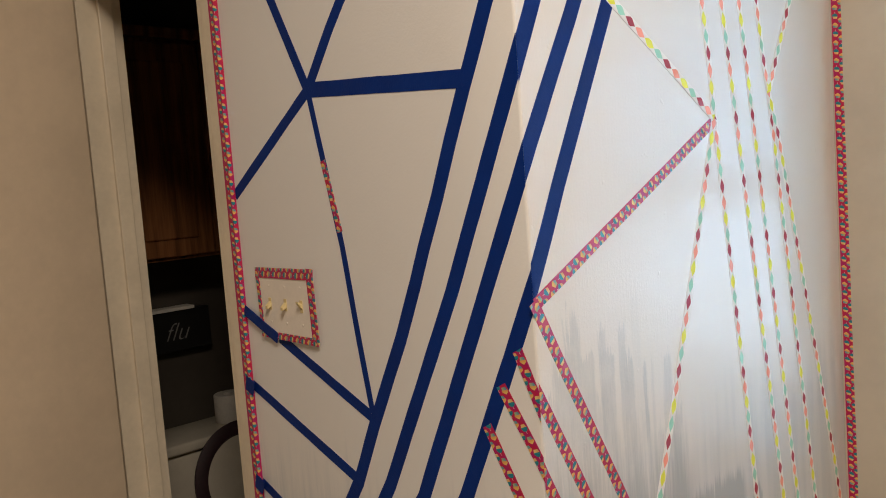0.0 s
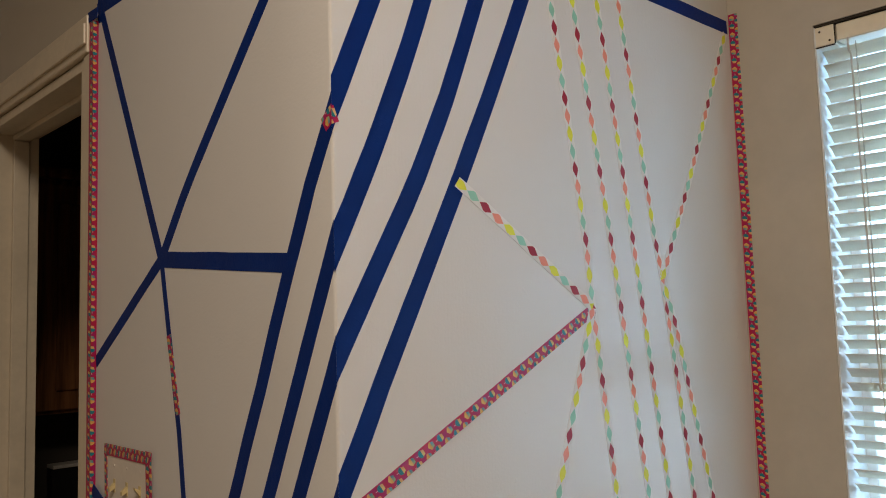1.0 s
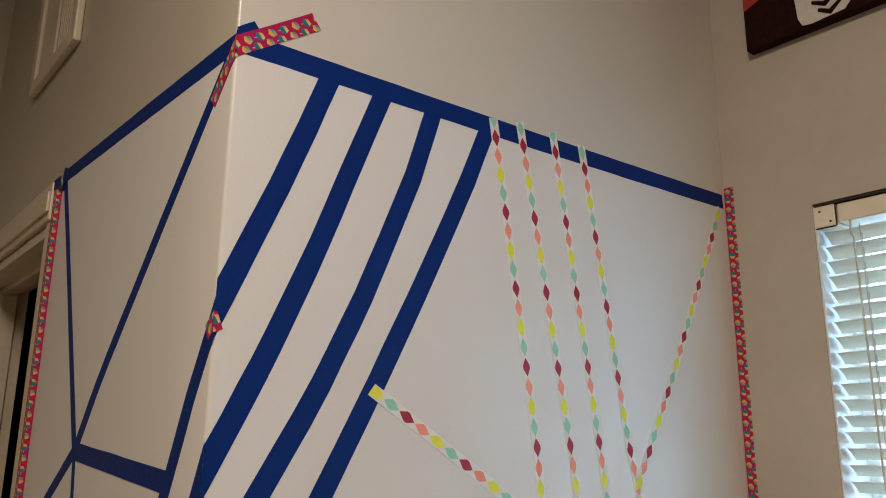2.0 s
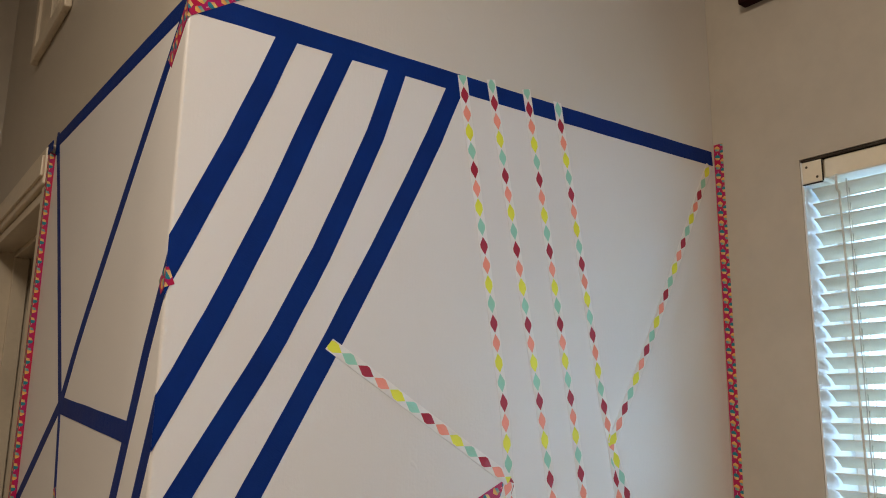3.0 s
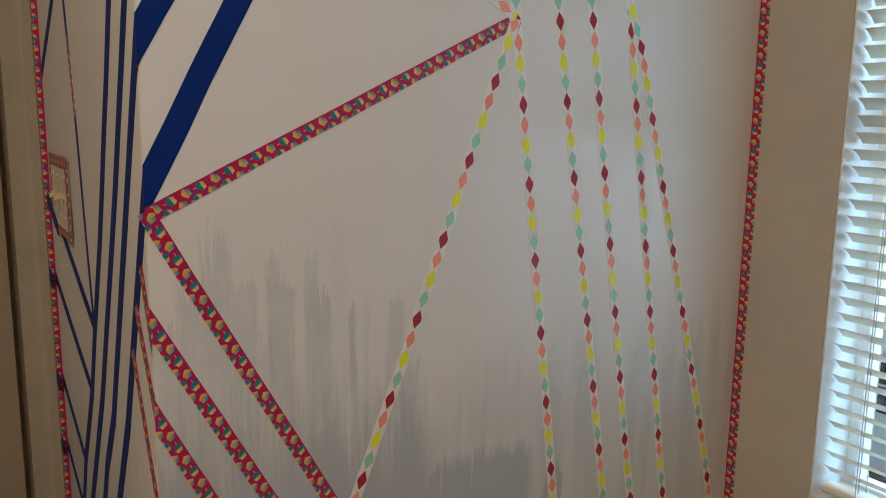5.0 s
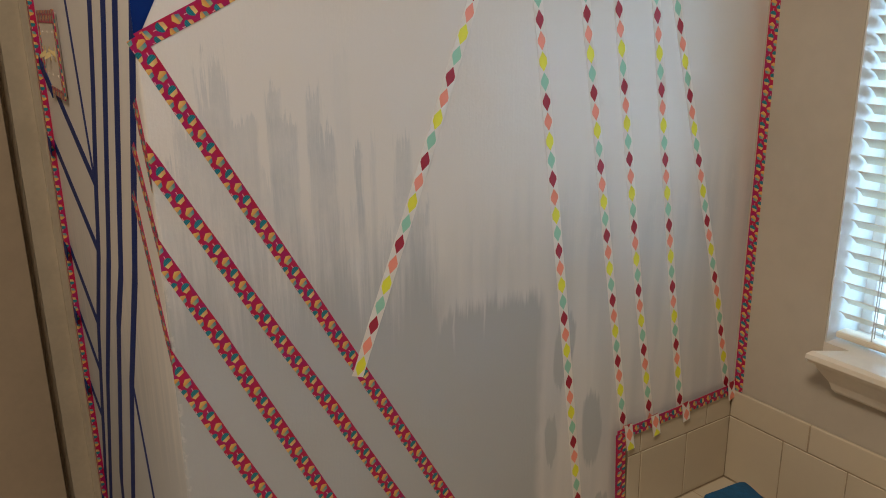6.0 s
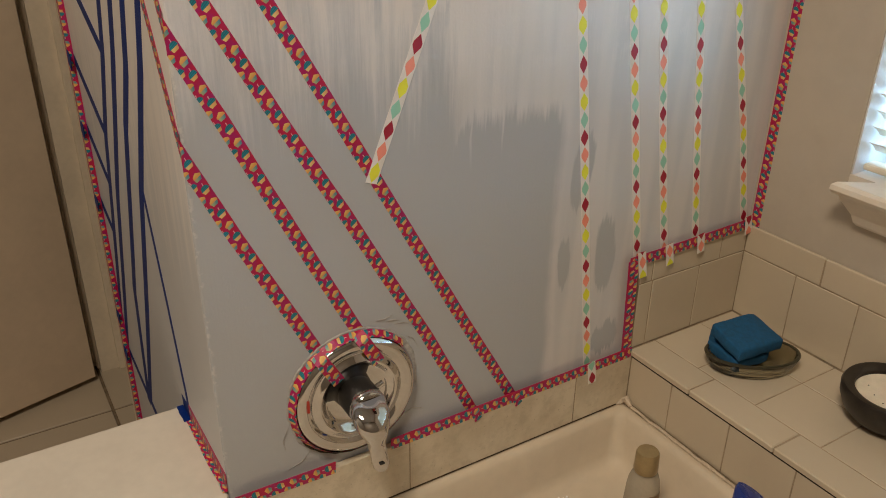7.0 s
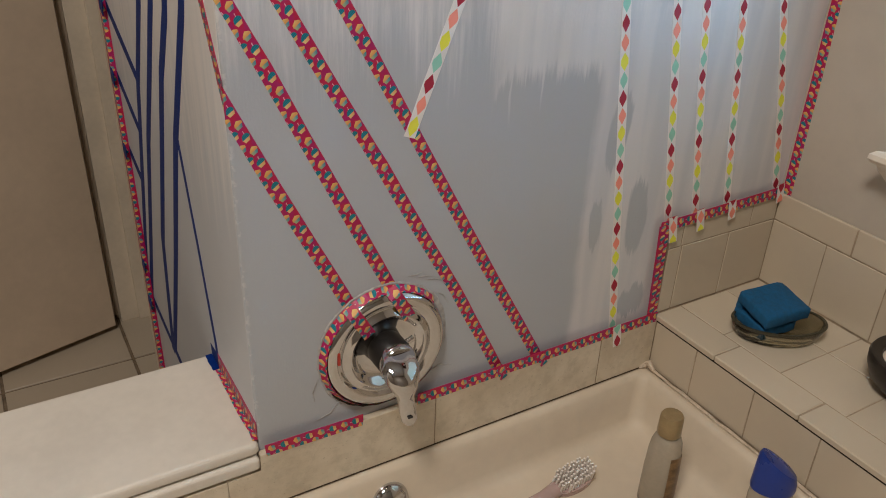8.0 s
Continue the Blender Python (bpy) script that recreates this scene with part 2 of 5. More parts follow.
def tape_diamond():
    """Pale washi tape with a row of diamonds: wine, coral, yellow, mint."""
    n = Nodes("washi_tape_with_diamonds")
    u, v, _ = n.xyz(n.coord.outputs["UV"])
    P = 0.02525
    cell = n.math("ADD", n.math("DIVIDE", u, P), 0.5)
    local = n.math("ABSOLUTE", n.math("SUBTRACT", n.math("FRACT", cell), 0.5))
    which = n.math("FRACT", n.math("DIVIDE", n.math("FLOOR", cell), 4.0))
    fat = n.math("LESS_THAN", n.math("ABSOLUTE", n.math("SUBTRACT", which, 0.5)), 0.05)
    d = n.math("ADD", n.math("MULTIPLY", local, n.math("SUBTRACT", 2.08, n.math("MULTIPLY", fat, 0.06))), n.math("DIVIDE", n.math("ABSOLUTE", v), n.math("ADD", 0.0073, n.math("MULTIPLY", fat, 0.0010))))
    shape = n.math("LESS_THAN", d, 1.0)
    shape = n.math("MULTIPLY", shape, n.math("LESS_THAN", n.math("ABSOLUTE", v), 0.0060))
    c = n.mix(n.math("GREATER_THAN", which, 0.12), (0.36, 0.008, 0.035), (0.88, 0.30, 0.22))
    c = n.mix(n.math("GREATER_THAN", which, 0.37), c, (0.80, 0.80, 0.05))
    c = n.mix(n.math("GREATER_THAN", which, 0.62), c, (0.30, 0.62, 0.49))
    base = n.mix(n.noise(120.0, 4.0), (0.72, 0.69, 0.67), (0.82, 0.79, 0.77))
    n.bump(n.noise(200.0, 3.0), 0.3)
    return n.done(n.mix(shape, base, c), 0.5)


def tape_blue():
    n = Nodes("blue_painters_tape")
    u, v, _ = n.xyz(n.coord.outputs["UV"])
    crepe = n.noise(1.0, 3.0, 0.6, n.scaled(700, 120, 1, n.coord.outputs["UV"]))
    wear = n.noise(14.0, 5.0)
    n.bump(n.math("ADD", crepe, n.math("MULTIPLY", n.noise(45.0, 3.0), 2.0)), 0.35)
    return n.done(n.mix(wear, (0.0007, 0.014, 0.125), (0.0012, 0.030, 0.215)), n.math("ADD", 0.50, n.math("MULTIPLY", wear, 0.14)), Specular_IOR_Level=0.16)


def tile_glaze(name, color, rough=0.22):
    n = Nodes(name)
    info = n.t.nodes.new("ShaderNodeObjectInfo")
    tint = n.mix(info.outputs["Random"], tuple(c * 0.93 for c in color), color)
    dirt = n.step(n.noise(9.0, 6.0, 0.7), 0.35, 0.85)
    color = n.mix(n.math("MULTIPLY", dirt, 0.16), tint, tuple(c * 0.75 for c in color))
    n.bump(n.noise(14.0, 2.0), 0.10)
    return n.done(color, n.math("ADD", rough, n.math("MULTIPLY", dirt, 0.04)))


def stone_tile():
    """Beige travertine look: cloudy patches, grey-green stains, fine pits and a few pale scratches."""
    n = Nodes("beige_stone_tile")
    info = n.t.nodes.new("ShaderNodeObjectInfo")
    cloud = n.noise(11.0, 6.0, 0.62)
    stain = n.step(n.noise(34.0, 6.0, 0.75), 0.46, 0.66)
    pits = n.step(n.noise(190.0, 2.0, 0.5), 0.66, 0.72)
    scratch = n.step(n.noise(1.0, 2.0, 0.5, n.scaled(22, 22, 150)), 0.70, 0.76)
    color = n.mix(n.step(cloud, 0.34, 0.66), (0.54, 0.465, 0.345), (0.68, 0.605, 0.48))
    color = n.mix(n.math("MULTIPLY", stain, 0.38), color, (0.40, 0.345, 0.25))
    color = n.mix(n.math("MULTIPLY", scratch, 0.35), color, (0.68, 0.64, 0.56))
    color = n.mix(n.math("MULTIPLY", pits, 0.4), color, (0.25, 0.20, 0.14))
    color = n.mix(n.math("MULTIPLY", info.outputs["Random"], 0.10), color, (0.45, 0.38, 0.28))
    n.bump(n.math("SUBTRACT", cloud, n.math("MULTIPLY", pits, 0.6)), 0.25)
    return n.done(color, n.math("ADD", 0.30, n.math("MULTIPLY", stain, 0.18)))


def wood(name, dark, light):
    n = Nodes(name)
    grain = n.noise(1.0, 6.0, 0.6, n.scaled(40, 40, 2.5))
    pores = n.noise(1.0, 3.0, 0.6, n.scaled(300, 300, 9))
    n.bump(pores, 0.3)
    return n.done(n.mix(n.step(n.math("ADD", grain, n.math("MULTIPLY", pores, 0.3)), 0.4, 0.85), dark, light), 0.5, Specular_IOR_Level=0.2)


M_WALL_B, M_WALL_A = wall_paint_b(), wall_paint_a()
M_WALL = plain("greige_wall_paint", GREIGE, 0.5, 0.05, 3.0, 0.2)
# unseen walls, coloured dark so that chrome and tape reflect less light
M_BACKWALL = plain("unseen_wall_taupe", (0.24, 0.205, 0.165), 0.5, 0.05, 3.0, 0.2)
# toilet room walls: the room's dimness is put into this near-black colour
M_DARKWALL = plain("unlit_room_brown", (0.07, 0.058, 0.047), 0.6, 0.08, 3.0, 0.2)
M_CEIL = plain("ceiling_paint", (0.72, 0.69, 0.64), 0.7, 0.04, 4.0, 0.25)
M_TRIM = plain("cream_trim_paint", (0.69, 0.60, 0.475), 0.35, 0.05, 9.0, 0.06)
M_LEDGE = plain("white_gloss_cap_paint", (0.685, 0.64, 0.575), 0.36, 0.04, 8.0, 0.05)
M_DOOR = plain("door_paint", (0.62, 0.50, 0.375), 0.55, 0.04, 5.0, 0.08)
M_RED, M_DIA, M_BLUE = tape_red(), tape_diamond(), tape_blue()
M_TILE = tile_glaze("cream_glazed_tile", (0.580, 0.503, 0.39))
M_STRIP = stone_tile()
M_FLOOR = tile_glaze("beige_floor_tile", (0.46, 0.39, 0.30), 0.35)
M_GROUT = plain("grout", (0.36, 0.285, 0.20), 0.85, 0.18, 40.0, 0.4)
M_GROUT_DARK = plain("dirty_floor_grout", (0.20, 0.15, 0.10), 0.9, 0.2, 40.0, 0.4)
# dark joints, also the strip that draws a shadow line over the blind
M_JOINT_SHADOW = plain("mould_joint_and_shadow", (0.035, 0.026, 0.018), 0.9, 0.3, 60.0, 0.4)
M_TUB = plain("cream_tub_enamel", (0.615, 0.53, 0.415), 0.50, 0.04, 5.0, Specular_IOR_Level=0.35)
M_CHROME = plain("chrome", (0.61, 0.61, 0.63), 0.04, 0.03, 30.0, Metallic=1.0)
M_BLACK = plain("black_rubber", (0.012, 0.011, 0.011), 0.4, 0.2)
M_SLAT = plain("cream_blind_slat", (0.84, 0.76, 0.62), 0.4, 0.03, 12.0)
slat_tree = M_SLAT.node_tree
glow = slat_tree.nodes.new("ShaderNodeBsdfTranslucent")
glow.inputs[0].default_value = (0.84, 0.79, 0.68, 1)
both = slat_tree.nodes.new("ShaderNodeMixShader")
both.inputs[0].default_value = 0.07
slat_tree.links.new(slat_tree.nodes["Principled BSDF"].outputs[0], both.inputs[1])
slat_tree.links.new(glow.outputs[0], both.inputs[2])
slat_tree.links.new(both.outputs[0], slat_tree.nodes["Material Output"].inputs[0])
M_SILL = plain("sill_paint", (0.74, 0.68, 0.60), 0.35, 0.04, 10.0)
M_FRAME = plain("window_frame", (0.75, 0.75, 0.74), 0.4, 0.04)
M_CORD = plain("blind_cord", (0.62, 0.56, 0.45), 0.8, 0.1)
M_SPONGE = plain("blue_scouring_pad", (0.006, 0.095, 0.235), 0.9, 0.12, 140.0, 0.9)
M_CANDLE = plain("candle_wax", (0.80, 0.74, 0.62), 0.5, 0.05, 60.0, Subsurface_Weight=0.1)
M_BOWL = plain("dark_stoneware", (0.022, 0.018, 0.015), 0.42, 0.25, 40.0, 0.15)
M_CAP = plain("gold_plastic_cap", (0.36, 0.27, 0.14), 0.32, 0.08, 60.0, 0.1, Metallic=0.35)
M_BOTTLE = plain("cloudy_plastic", (0.60, 0.54, 0.44), 0.18, 0.05, 20.0, Transmission_Weight=0.45)
M_LABEL = plain("brown_gold_label", (0.20, 0.12, 0.05), 0.35, 0.35, 60.0)
M_BLUECAP = plain("blue_plastic_cap", (0.006, 0.035, 0.27), 0.28, 0.06)
M_PINK = plain("pale_pink_plastic", (0.68, 0.50, 0.47), 0.25, 0.05, 20.0, Transmission_Weight=0.35)
M_BRISTLE = plain("white_bristles", (0.82, 0.78, 0.74), 0.5, 0.03)
M_GREYRUB = plain("grey_rubber_grip", (0.20, 0.19, 0.18), 0.5, 0.1)
M_DISH = plain("smoked_glass", (0.62, 0.60, 0.46), 0.09, 0.02, Transmission_Weight=1.0, IOR=1.5)
M_DISH_RIM = plain("dark_olive_glass", (0.085, 0.080, 0.050), 0.12, 0.1, Transmission_Weight=0.4, IOR=1.5)
M_WOOD = wood("oak_stain", (0.11, 0.040, 0.013), (0.32, 0.13, 0.048))
M_PORCELAIN = plain("porcelain", (0.62, 0.57, 0.48), 0.15, 0.03)
M_PLUM = plain("plum_seat_cover", (0.030, 0.008, 0.014), 0.6, 0.2, 80.0, 0.4)
M_PAPER = plain("toilet_paper", (0.75, 0.70, 0.64), 0.9, 0.04, 90.0, 0.3)
M_SIGN = plain("black_plaque", (0.008, 0.008, 0.008), 0.5, 0.1)
# white lettering toned down to mid grey
M_INK = plain("greyed_white_ink", (0.28, 0.27, 0.26), 0.6, 0.05)
M_CANVAS = plain("dark_maroon_print", (0.024, 0.006, 0.006), 0.8, 0.2, 90.0, 0.3, Specular_IOR_Level=0.1)
M_CANVAS_RED = plain("red_print", (0.42, 0.025, 0.020), 0.6, 0.08, 90.0, 0.3)
M_CANVAS_WHITE = plain("white_print", (0.66, 0.62, 0.58), 0.6, 0.05, 90.0, 0.3)
M_PLATE = plain("ivory_switch_plate", (0.76, 0.69, 0.63), 0.35, 0.03)
M_TOGGLE = plain("yellowed_toggle", (0.66, 0.53, 0.27), 0.35, 0.05)
M_SCREW = plain("screw_dark", (0.12, 0.10, 0.07), 0.4, 0.1, Metallic=0.8)
M_GRIME = plain("brown_grime", (0.10, 0.070, 0.042), 0.9, 0.4, 160.0, 0.4)
M_CAULK = plain("old_caulk", (0.60, 0.50, 0.385), 0.6, 0.15, 60.0, 0.5)
M_SEAL = plain("grey_sealant", (0.43, 0.425, 0.425), 0.45, 0.15, 120.0, 0.5)
M_LAWN = plain("dry_ground", (0.13, 0.12, 0.075), 0.9, 0.2, 1.5, 0.3)
M_SIDING = plain("white_siding", (0.78, 0.77, 0.74), 0.6, 0.05, 2.0, 0.1)
M_ROOF = plain("grey_shingles", (0.20, 0.20, 0.21), 0.85, 0.2, 8.0, 0.4)
M_DARKPANE = plain("dark_pane", (0.02, 0.025, 0.03), 0.1, 0.1)
# near-black colour that stands for shade inside the duct
M_DUCT = plain("duct_shade", (0.016, 0.013, 0.011), 0.8, 0.2)

glass = Nodes("window_glass")
glass.b.inputs["Transmission Weight"].default_value = 1.0
M_GLASS = glass.done((0.97, 0.98, 0.98), 0.0, IOR=1.45)

day = Nodes("daylight_distance")
_, _, dz = day.xyz()
haze = day.noise(1.0, 3.0, 0.5, day.scaled(0.05, 0.06, 0.12))
col = day.mix(day.step(haze, 0.35, 0.65), (0.42, 0.54, 0.66), (0.56, 0.68, 0.80))
col = day.mix(day.step(dz, -3.0, 5.0), col, (0.32, 0.64, 1.0))
day.put(day.b.inputs["Emission Color"], col)
day.b.inputs["Emission Strength"].default_value = DAYLIGHT
M_DAY = day.done((0.0, 0.0, 0.0), 1.0)


# ---------------------------------------------------------------- mesh helpers
def link(name, bm, material, parent=None, label="", smooth=False):
    me = bpy.data.meshes.new(name)
    bmesh.ops.recalc_face_normals(bm, faces=bm.faces[:])
    bm.to_mesh(me)
    bm.free()
    for m in material if isinstance(material, (list, tuple)) else [material]:
        me.materials.append(m)
    if smooth:
        me.polygons.foreach_set("use_smooth", [True] * len(me.polygons))
        me.set_sharp_from_angle(angle=radians(40))
    ob = new(name, me)
    if parent is not None:
        ob.parent = parent
    return tagged(ob, label)


def part(name, bm, material, parent, label="", smooth=False):
    return link(name, bm, material, parent, label, smooth)


def thing(name, label, category, group="", at=(0, 0, 0)):
    ob = new(name)
    ob.location = at
    ob.empty_display_size = 0.05
    return tagged(ob, label, category, group)


def structure(name, bm, material, label="", smooth=False):
    return tagged(link(name, bm, material, None, label, smooth), kind="structure")


def box(bm, x0, x1, y0, y1, z0, z1, bevel=0.0, seg=2):
    m = Matrix.Translation(((x0 + x1) / 2, (y0 + y1) / 2, (z0 + z1) / 2)) @ Matrix.Diagonal((x1 - x0, y1 - y0, z1 - z0, 1))
    made = bmesh.ops.create_cube(bm, size=1.0, matrix=m)["verts"]
    if bevel:
        edges = list({e for v in made for e in v.link_edges})
        bmesh.ops.bevel(bm, geom=edges, offset=bevel, segments=seg, affect="EDGES", profile=0.5)
    return bm


def boxed(*args, **kw):
    return box(bmesh.new(), *args, **kw)


def prism(bm, points, axis, a, b):
    """Extrudes a closed outline between a and b along an axis. points: the other two coordinates, in x, y, z order."""
    def place(p, h):
        return {"x": (h, p[0], p[1]), "y": (p[0], h, p[1]), "z": (p[0], p[1], h)}[axis]
    lo = [bm.verts.new(place(p, a)) for p in points]
    hi = [bm.verts.new(place(p, b)) for p in points]
    bm.faces.new(lo)
    bm.faces.new(hi[::-1])
    for i in range(len(points)):
        j = (i + 1) % len(points)
        bm.faces.new((lo[i], lo[j], hi[j], hi[i]))
    return bm


def lathe(bm, profile, n=48, m=None, arc=None):
    """Turns (radius, height) points about z, then moves them by m."""
    m = m or Matrix.Identity(4)
    a0, a1 = arc or (0.0, 2 * math.pi)
    closed = arc is None
    rings = []
    for i in range(n if closed else n + 1):
        a = a0 + (a1 - a0) * i / n
        rings.append([bm.verts.new(m @ Vector((r * math.cos(a), r * math.sin(a), h))) for r, h in profile])
    for i in range(n):
        p, q = rings[i], rings[(i + 1) % len(rings)]
        for k in range(len(profile) - 1):
            bm.faces.new((p[k], q[k], q[k + 1], p[k + 1]))
    if closed:
        bmesh.ops.remove_doubles(bm, verts=bm.verts[:], dist=1e-6)
    return bm


def tube(bm, points, radius, n=8):
    """A round bar along points; radius: one, or one for each point."""
    radii = radius if isinstance(radius, (list, tuple)) else [radius] * len(points)
    pts = [Vector(p) for p in points]
    rings = []
    for i, p in enumerate(pts):
        d = (pts[min(i + 1, len(pts) - 1)] - pts[max(i - 1, 0)]).normalized()
        side = d.orthogonal().normalized() if i == 0 else (side - d * side.dot(d)).normalized()
        up = d.cross(side)
        rings.append([bm.verts.new(p + radii[i] * (math.cos(2 * math.pi * k / n) * side + math.sin(2 * math.pi * k / n) * up)) for k in range(n)])
    for a, b in zip(rings, rings[1:]):
        for k in range(n):
            bm.faces.new((a[k], a[(k + 1) % n], b[(k + 1) % n], b[k]))
    bm.faces.new(rings[0][::-1])
    bm.faces.new(rings[-1])
    return bm


TILE_MESHES = {}


def tile(parent, material, x0, x1, y0, y1, z0, z1, bevel=0.0009):
    """One tile, an object of its own; tiles of one size share a mesh."""
    size = tuple(round(v, 4) for v in (x1 - x0, y1 - y0, z1 - z0)) + (material.name,)
    if size not in TILE_MESHES:
        bm = boxed(-size[0] / 2, size[0] / 2, -size[1] / 2, size[1] / 2, -size[2] / 2, size[2] / 2, bevel=bevel, seg=1)
        me = bpy.data.meshes.new("tile")
        bm.to_mesh(me)
        bm.free()
        me.materials.append(material)
        TILE_MESHES[size] = me
    ob = new("tile", TILE_MESHES[size])
    ob.parent = parent
    ob.location = ((x0 + x1) / 2, (y0 + y1) / 2, (z0 + z1) / 2)
    return ob


# ---------------------------------------------------------------- walls, floor, ceiling
def main_walls():
    bm = boxed(0.0, 1.32, 0.0, 0.115, FLOOR, CEIL)
    corner = [e for e in bm.edges if all(v.co.x < 0.01 and v.co.y < 0.01 for v in e.verts)]
    bmesh.ops.bevel(bm, geom=corner, offset=0.004, segments=3, affect="EDGES", profile=0.5)
    bm.normal_update()
    for f in bm.faces:
        f.material_index = 1 if f.normal.x < -0.8 else 0
    structure("wall_north", bm, [M_WALL_B, M_WALL_A], "white primed wall with brushed grey paint patches", smooth=True)
    y0, y1, head = DOOR
    bm = prism(bmesh.new(), [(0.115, FLOOR), (y0, FLOOR), (y0, head), (y1, head), (y1, FLOOR), (2.2, FLOOR), (2.2, CEIL), (0.115, CEIL)], "x", 0.0, 0.094)
    structure("wall_beside_door", bm, M_WALL_A, "white primed wall with a doorway in it")
    a, b, lo, hi = WIN
    bm = bmesh.new()
    x1 = W + 0.13
    box(bm, W, x1, b, -0.0005, FLOOR, CEIL)
    box(bm, W, x1, -2.3, a, FLOOR, CEIL)
    box(bm, W, x1, a, b, FLOOR, lo)
    box(bm, W, x1, a, b, hi, CEIL)
    structure("wall_east", bm, M_WALL, "greige painted wall with a window")
    structure("wall_far", boxed(-2.0, 0.0, FAR, FAR + 0.12, FLOOR, CEIL), M_WALL, "greige painted wall behind the open door")
    structure("wall_west", boxed(-2.12, -2.0, -2.3, FAR + 0.12, FLOOR, CEIL), M_BACKWALL, "unseen taupe wall, kept dark for reflections")
    structure("wall_south", boxed(-2.12, W + 0.13, -2.42, -2.3, FLOOR, CEIL), M_BACKWALL, "unseen taupe wall, kept dark for reflections")
    # walls of the unlit toilet room, its darkness held in their colour
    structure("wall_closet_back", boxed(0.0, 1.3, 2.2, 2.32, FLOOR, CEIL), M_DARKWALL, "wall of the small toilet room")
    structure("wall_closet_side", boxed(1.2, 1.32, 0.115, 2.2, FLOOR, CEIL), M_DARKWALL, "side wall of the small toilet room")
    structure("ceiling", boxed(-2.12, 1.32, -2.42, 2.32, CEIL, CEIL + 0.1), M_CEIL, "painted ceiling")


main_walls()
floor = structure("floor", boxed(-2.12, 1.32, -2.42, 2.32, -0.12, FLOOR - 0.004), M_GROUT_DARK, "beige ceramic tile floor with dark grout")


# ---------------------------------------------------------------- doorway
def doorway():
    y0, y1, head = DOOR
    frame_ob = thing("door_1", "cream painted door frame round an open doorway", "door frame")
    frame_ob["kind"] = "structure"
    c = 0.060
    # casings with a stepped face
    def casing(bm, lo, hi, z0, z1, flat):
        if flat == "v":
            box(bm, -0.012, 0.0, lo, hi, z0, z1, bevel=0.003)
            box(bm, -0.017, -0.0115, lo + 0.016, hi - 0.014, z0, z1, bevel=0.002)
        else:
            box(bm, -0.012, 0.0, lo, hi, z0, z1, bevel=0.003)
            box(bm, -0.017, -0.0115, lo, hi, z0 + 0.014, z1 - 0.016, bevel=0.002)
        return bm
    part("casing", boxed(-0.0080, 0.0, 0.6570, y0 - 0.003, FLOOR, head + 0.003, bevel=0.003), M_TRIM, frame_ob)
    part("casing_end", boxed(-0.0080, 0.0, 0.6570, 0.6760, head + 0.0034, head + 0.070, bevel=0.002), M_TRIM, frame_ob)
    part("casing", casing(bmesh.new(), y1 + 0.004, y1 + 0.004 + c, FLOOR, head + 0.003, "v"), M_TRIM, frame_ob)
    part("casing", casing(bmesh.new(), 0.6765, y1 + 0.004 + c, head + 0.0035, head + 0.070, "h"), M_TRIM, frame_ob)
    part("bead", tube(bmesh.new(), [(-0.0125, y1 + 0.058, FLOOR), (-0.0125, y1 + 0.058, head + 0.002)], 0.0095, 14), M_TRIM, frame_ob, smooth=True)
    for name, ya, yb in (("jamb", y0, y0 + 0.016), ("jamb", y1 - 0.016, y1)):
        part(name, boxed(-0.004, 0.098, ya, yb, FLOOR, head - 0.018, bevel=0.001), M_TRIM, frame_ob)
    part("jamb_head", boxed(-0.004, 0.098, y0, y1, head - 0.018, head, bevel=0.001), M_TRIM, frame_ob)
    part("door_stop", boxed(0.042, 0.075, y1 - 0.027, y1 - 0.0165, FLOOR, head - 0.03, bevel=0.002), M_TRIM, frame_ob)
    part("door_stop", boxed(0.042, 0.075, y0 + 0.0165, y0 + 0.027, FLOOR, head - 0.03, bevel=0.002), M_TRIM, frame_ob)
    part("door_stop", boxed(0.042, 0.075, y0 + 0.0165, y1 - 0.0165, head - 0.0295, head - 0.0185, bevel=0.002), M_TRIM, frame_ob)


def open_door():
    door = thing("door", "plain cream flush door standing open over the tile floor", "door", at=(-0.034, 1.262, 0.0))
    door.rotation_euler = (0, 0, radians(180 + 16.0))
    part("leaf", boxed(0.0, 0.570, 0.0, 0.035, FLOOR + 0.020, 1.988, bevel=0.002), M_DOOR, door)
    for z in (0.25, 1.0, 1.75):
        hinge = bmesh.new()
        tube(hinge, [(-0.004, -0.004, z - 0.045), (-0.004, -0.004, z + 0.045)], 0.005, 10)
        part("hinge", hinge, M_TRIM, door, "painted-over hinge")


doorway()
open_door()


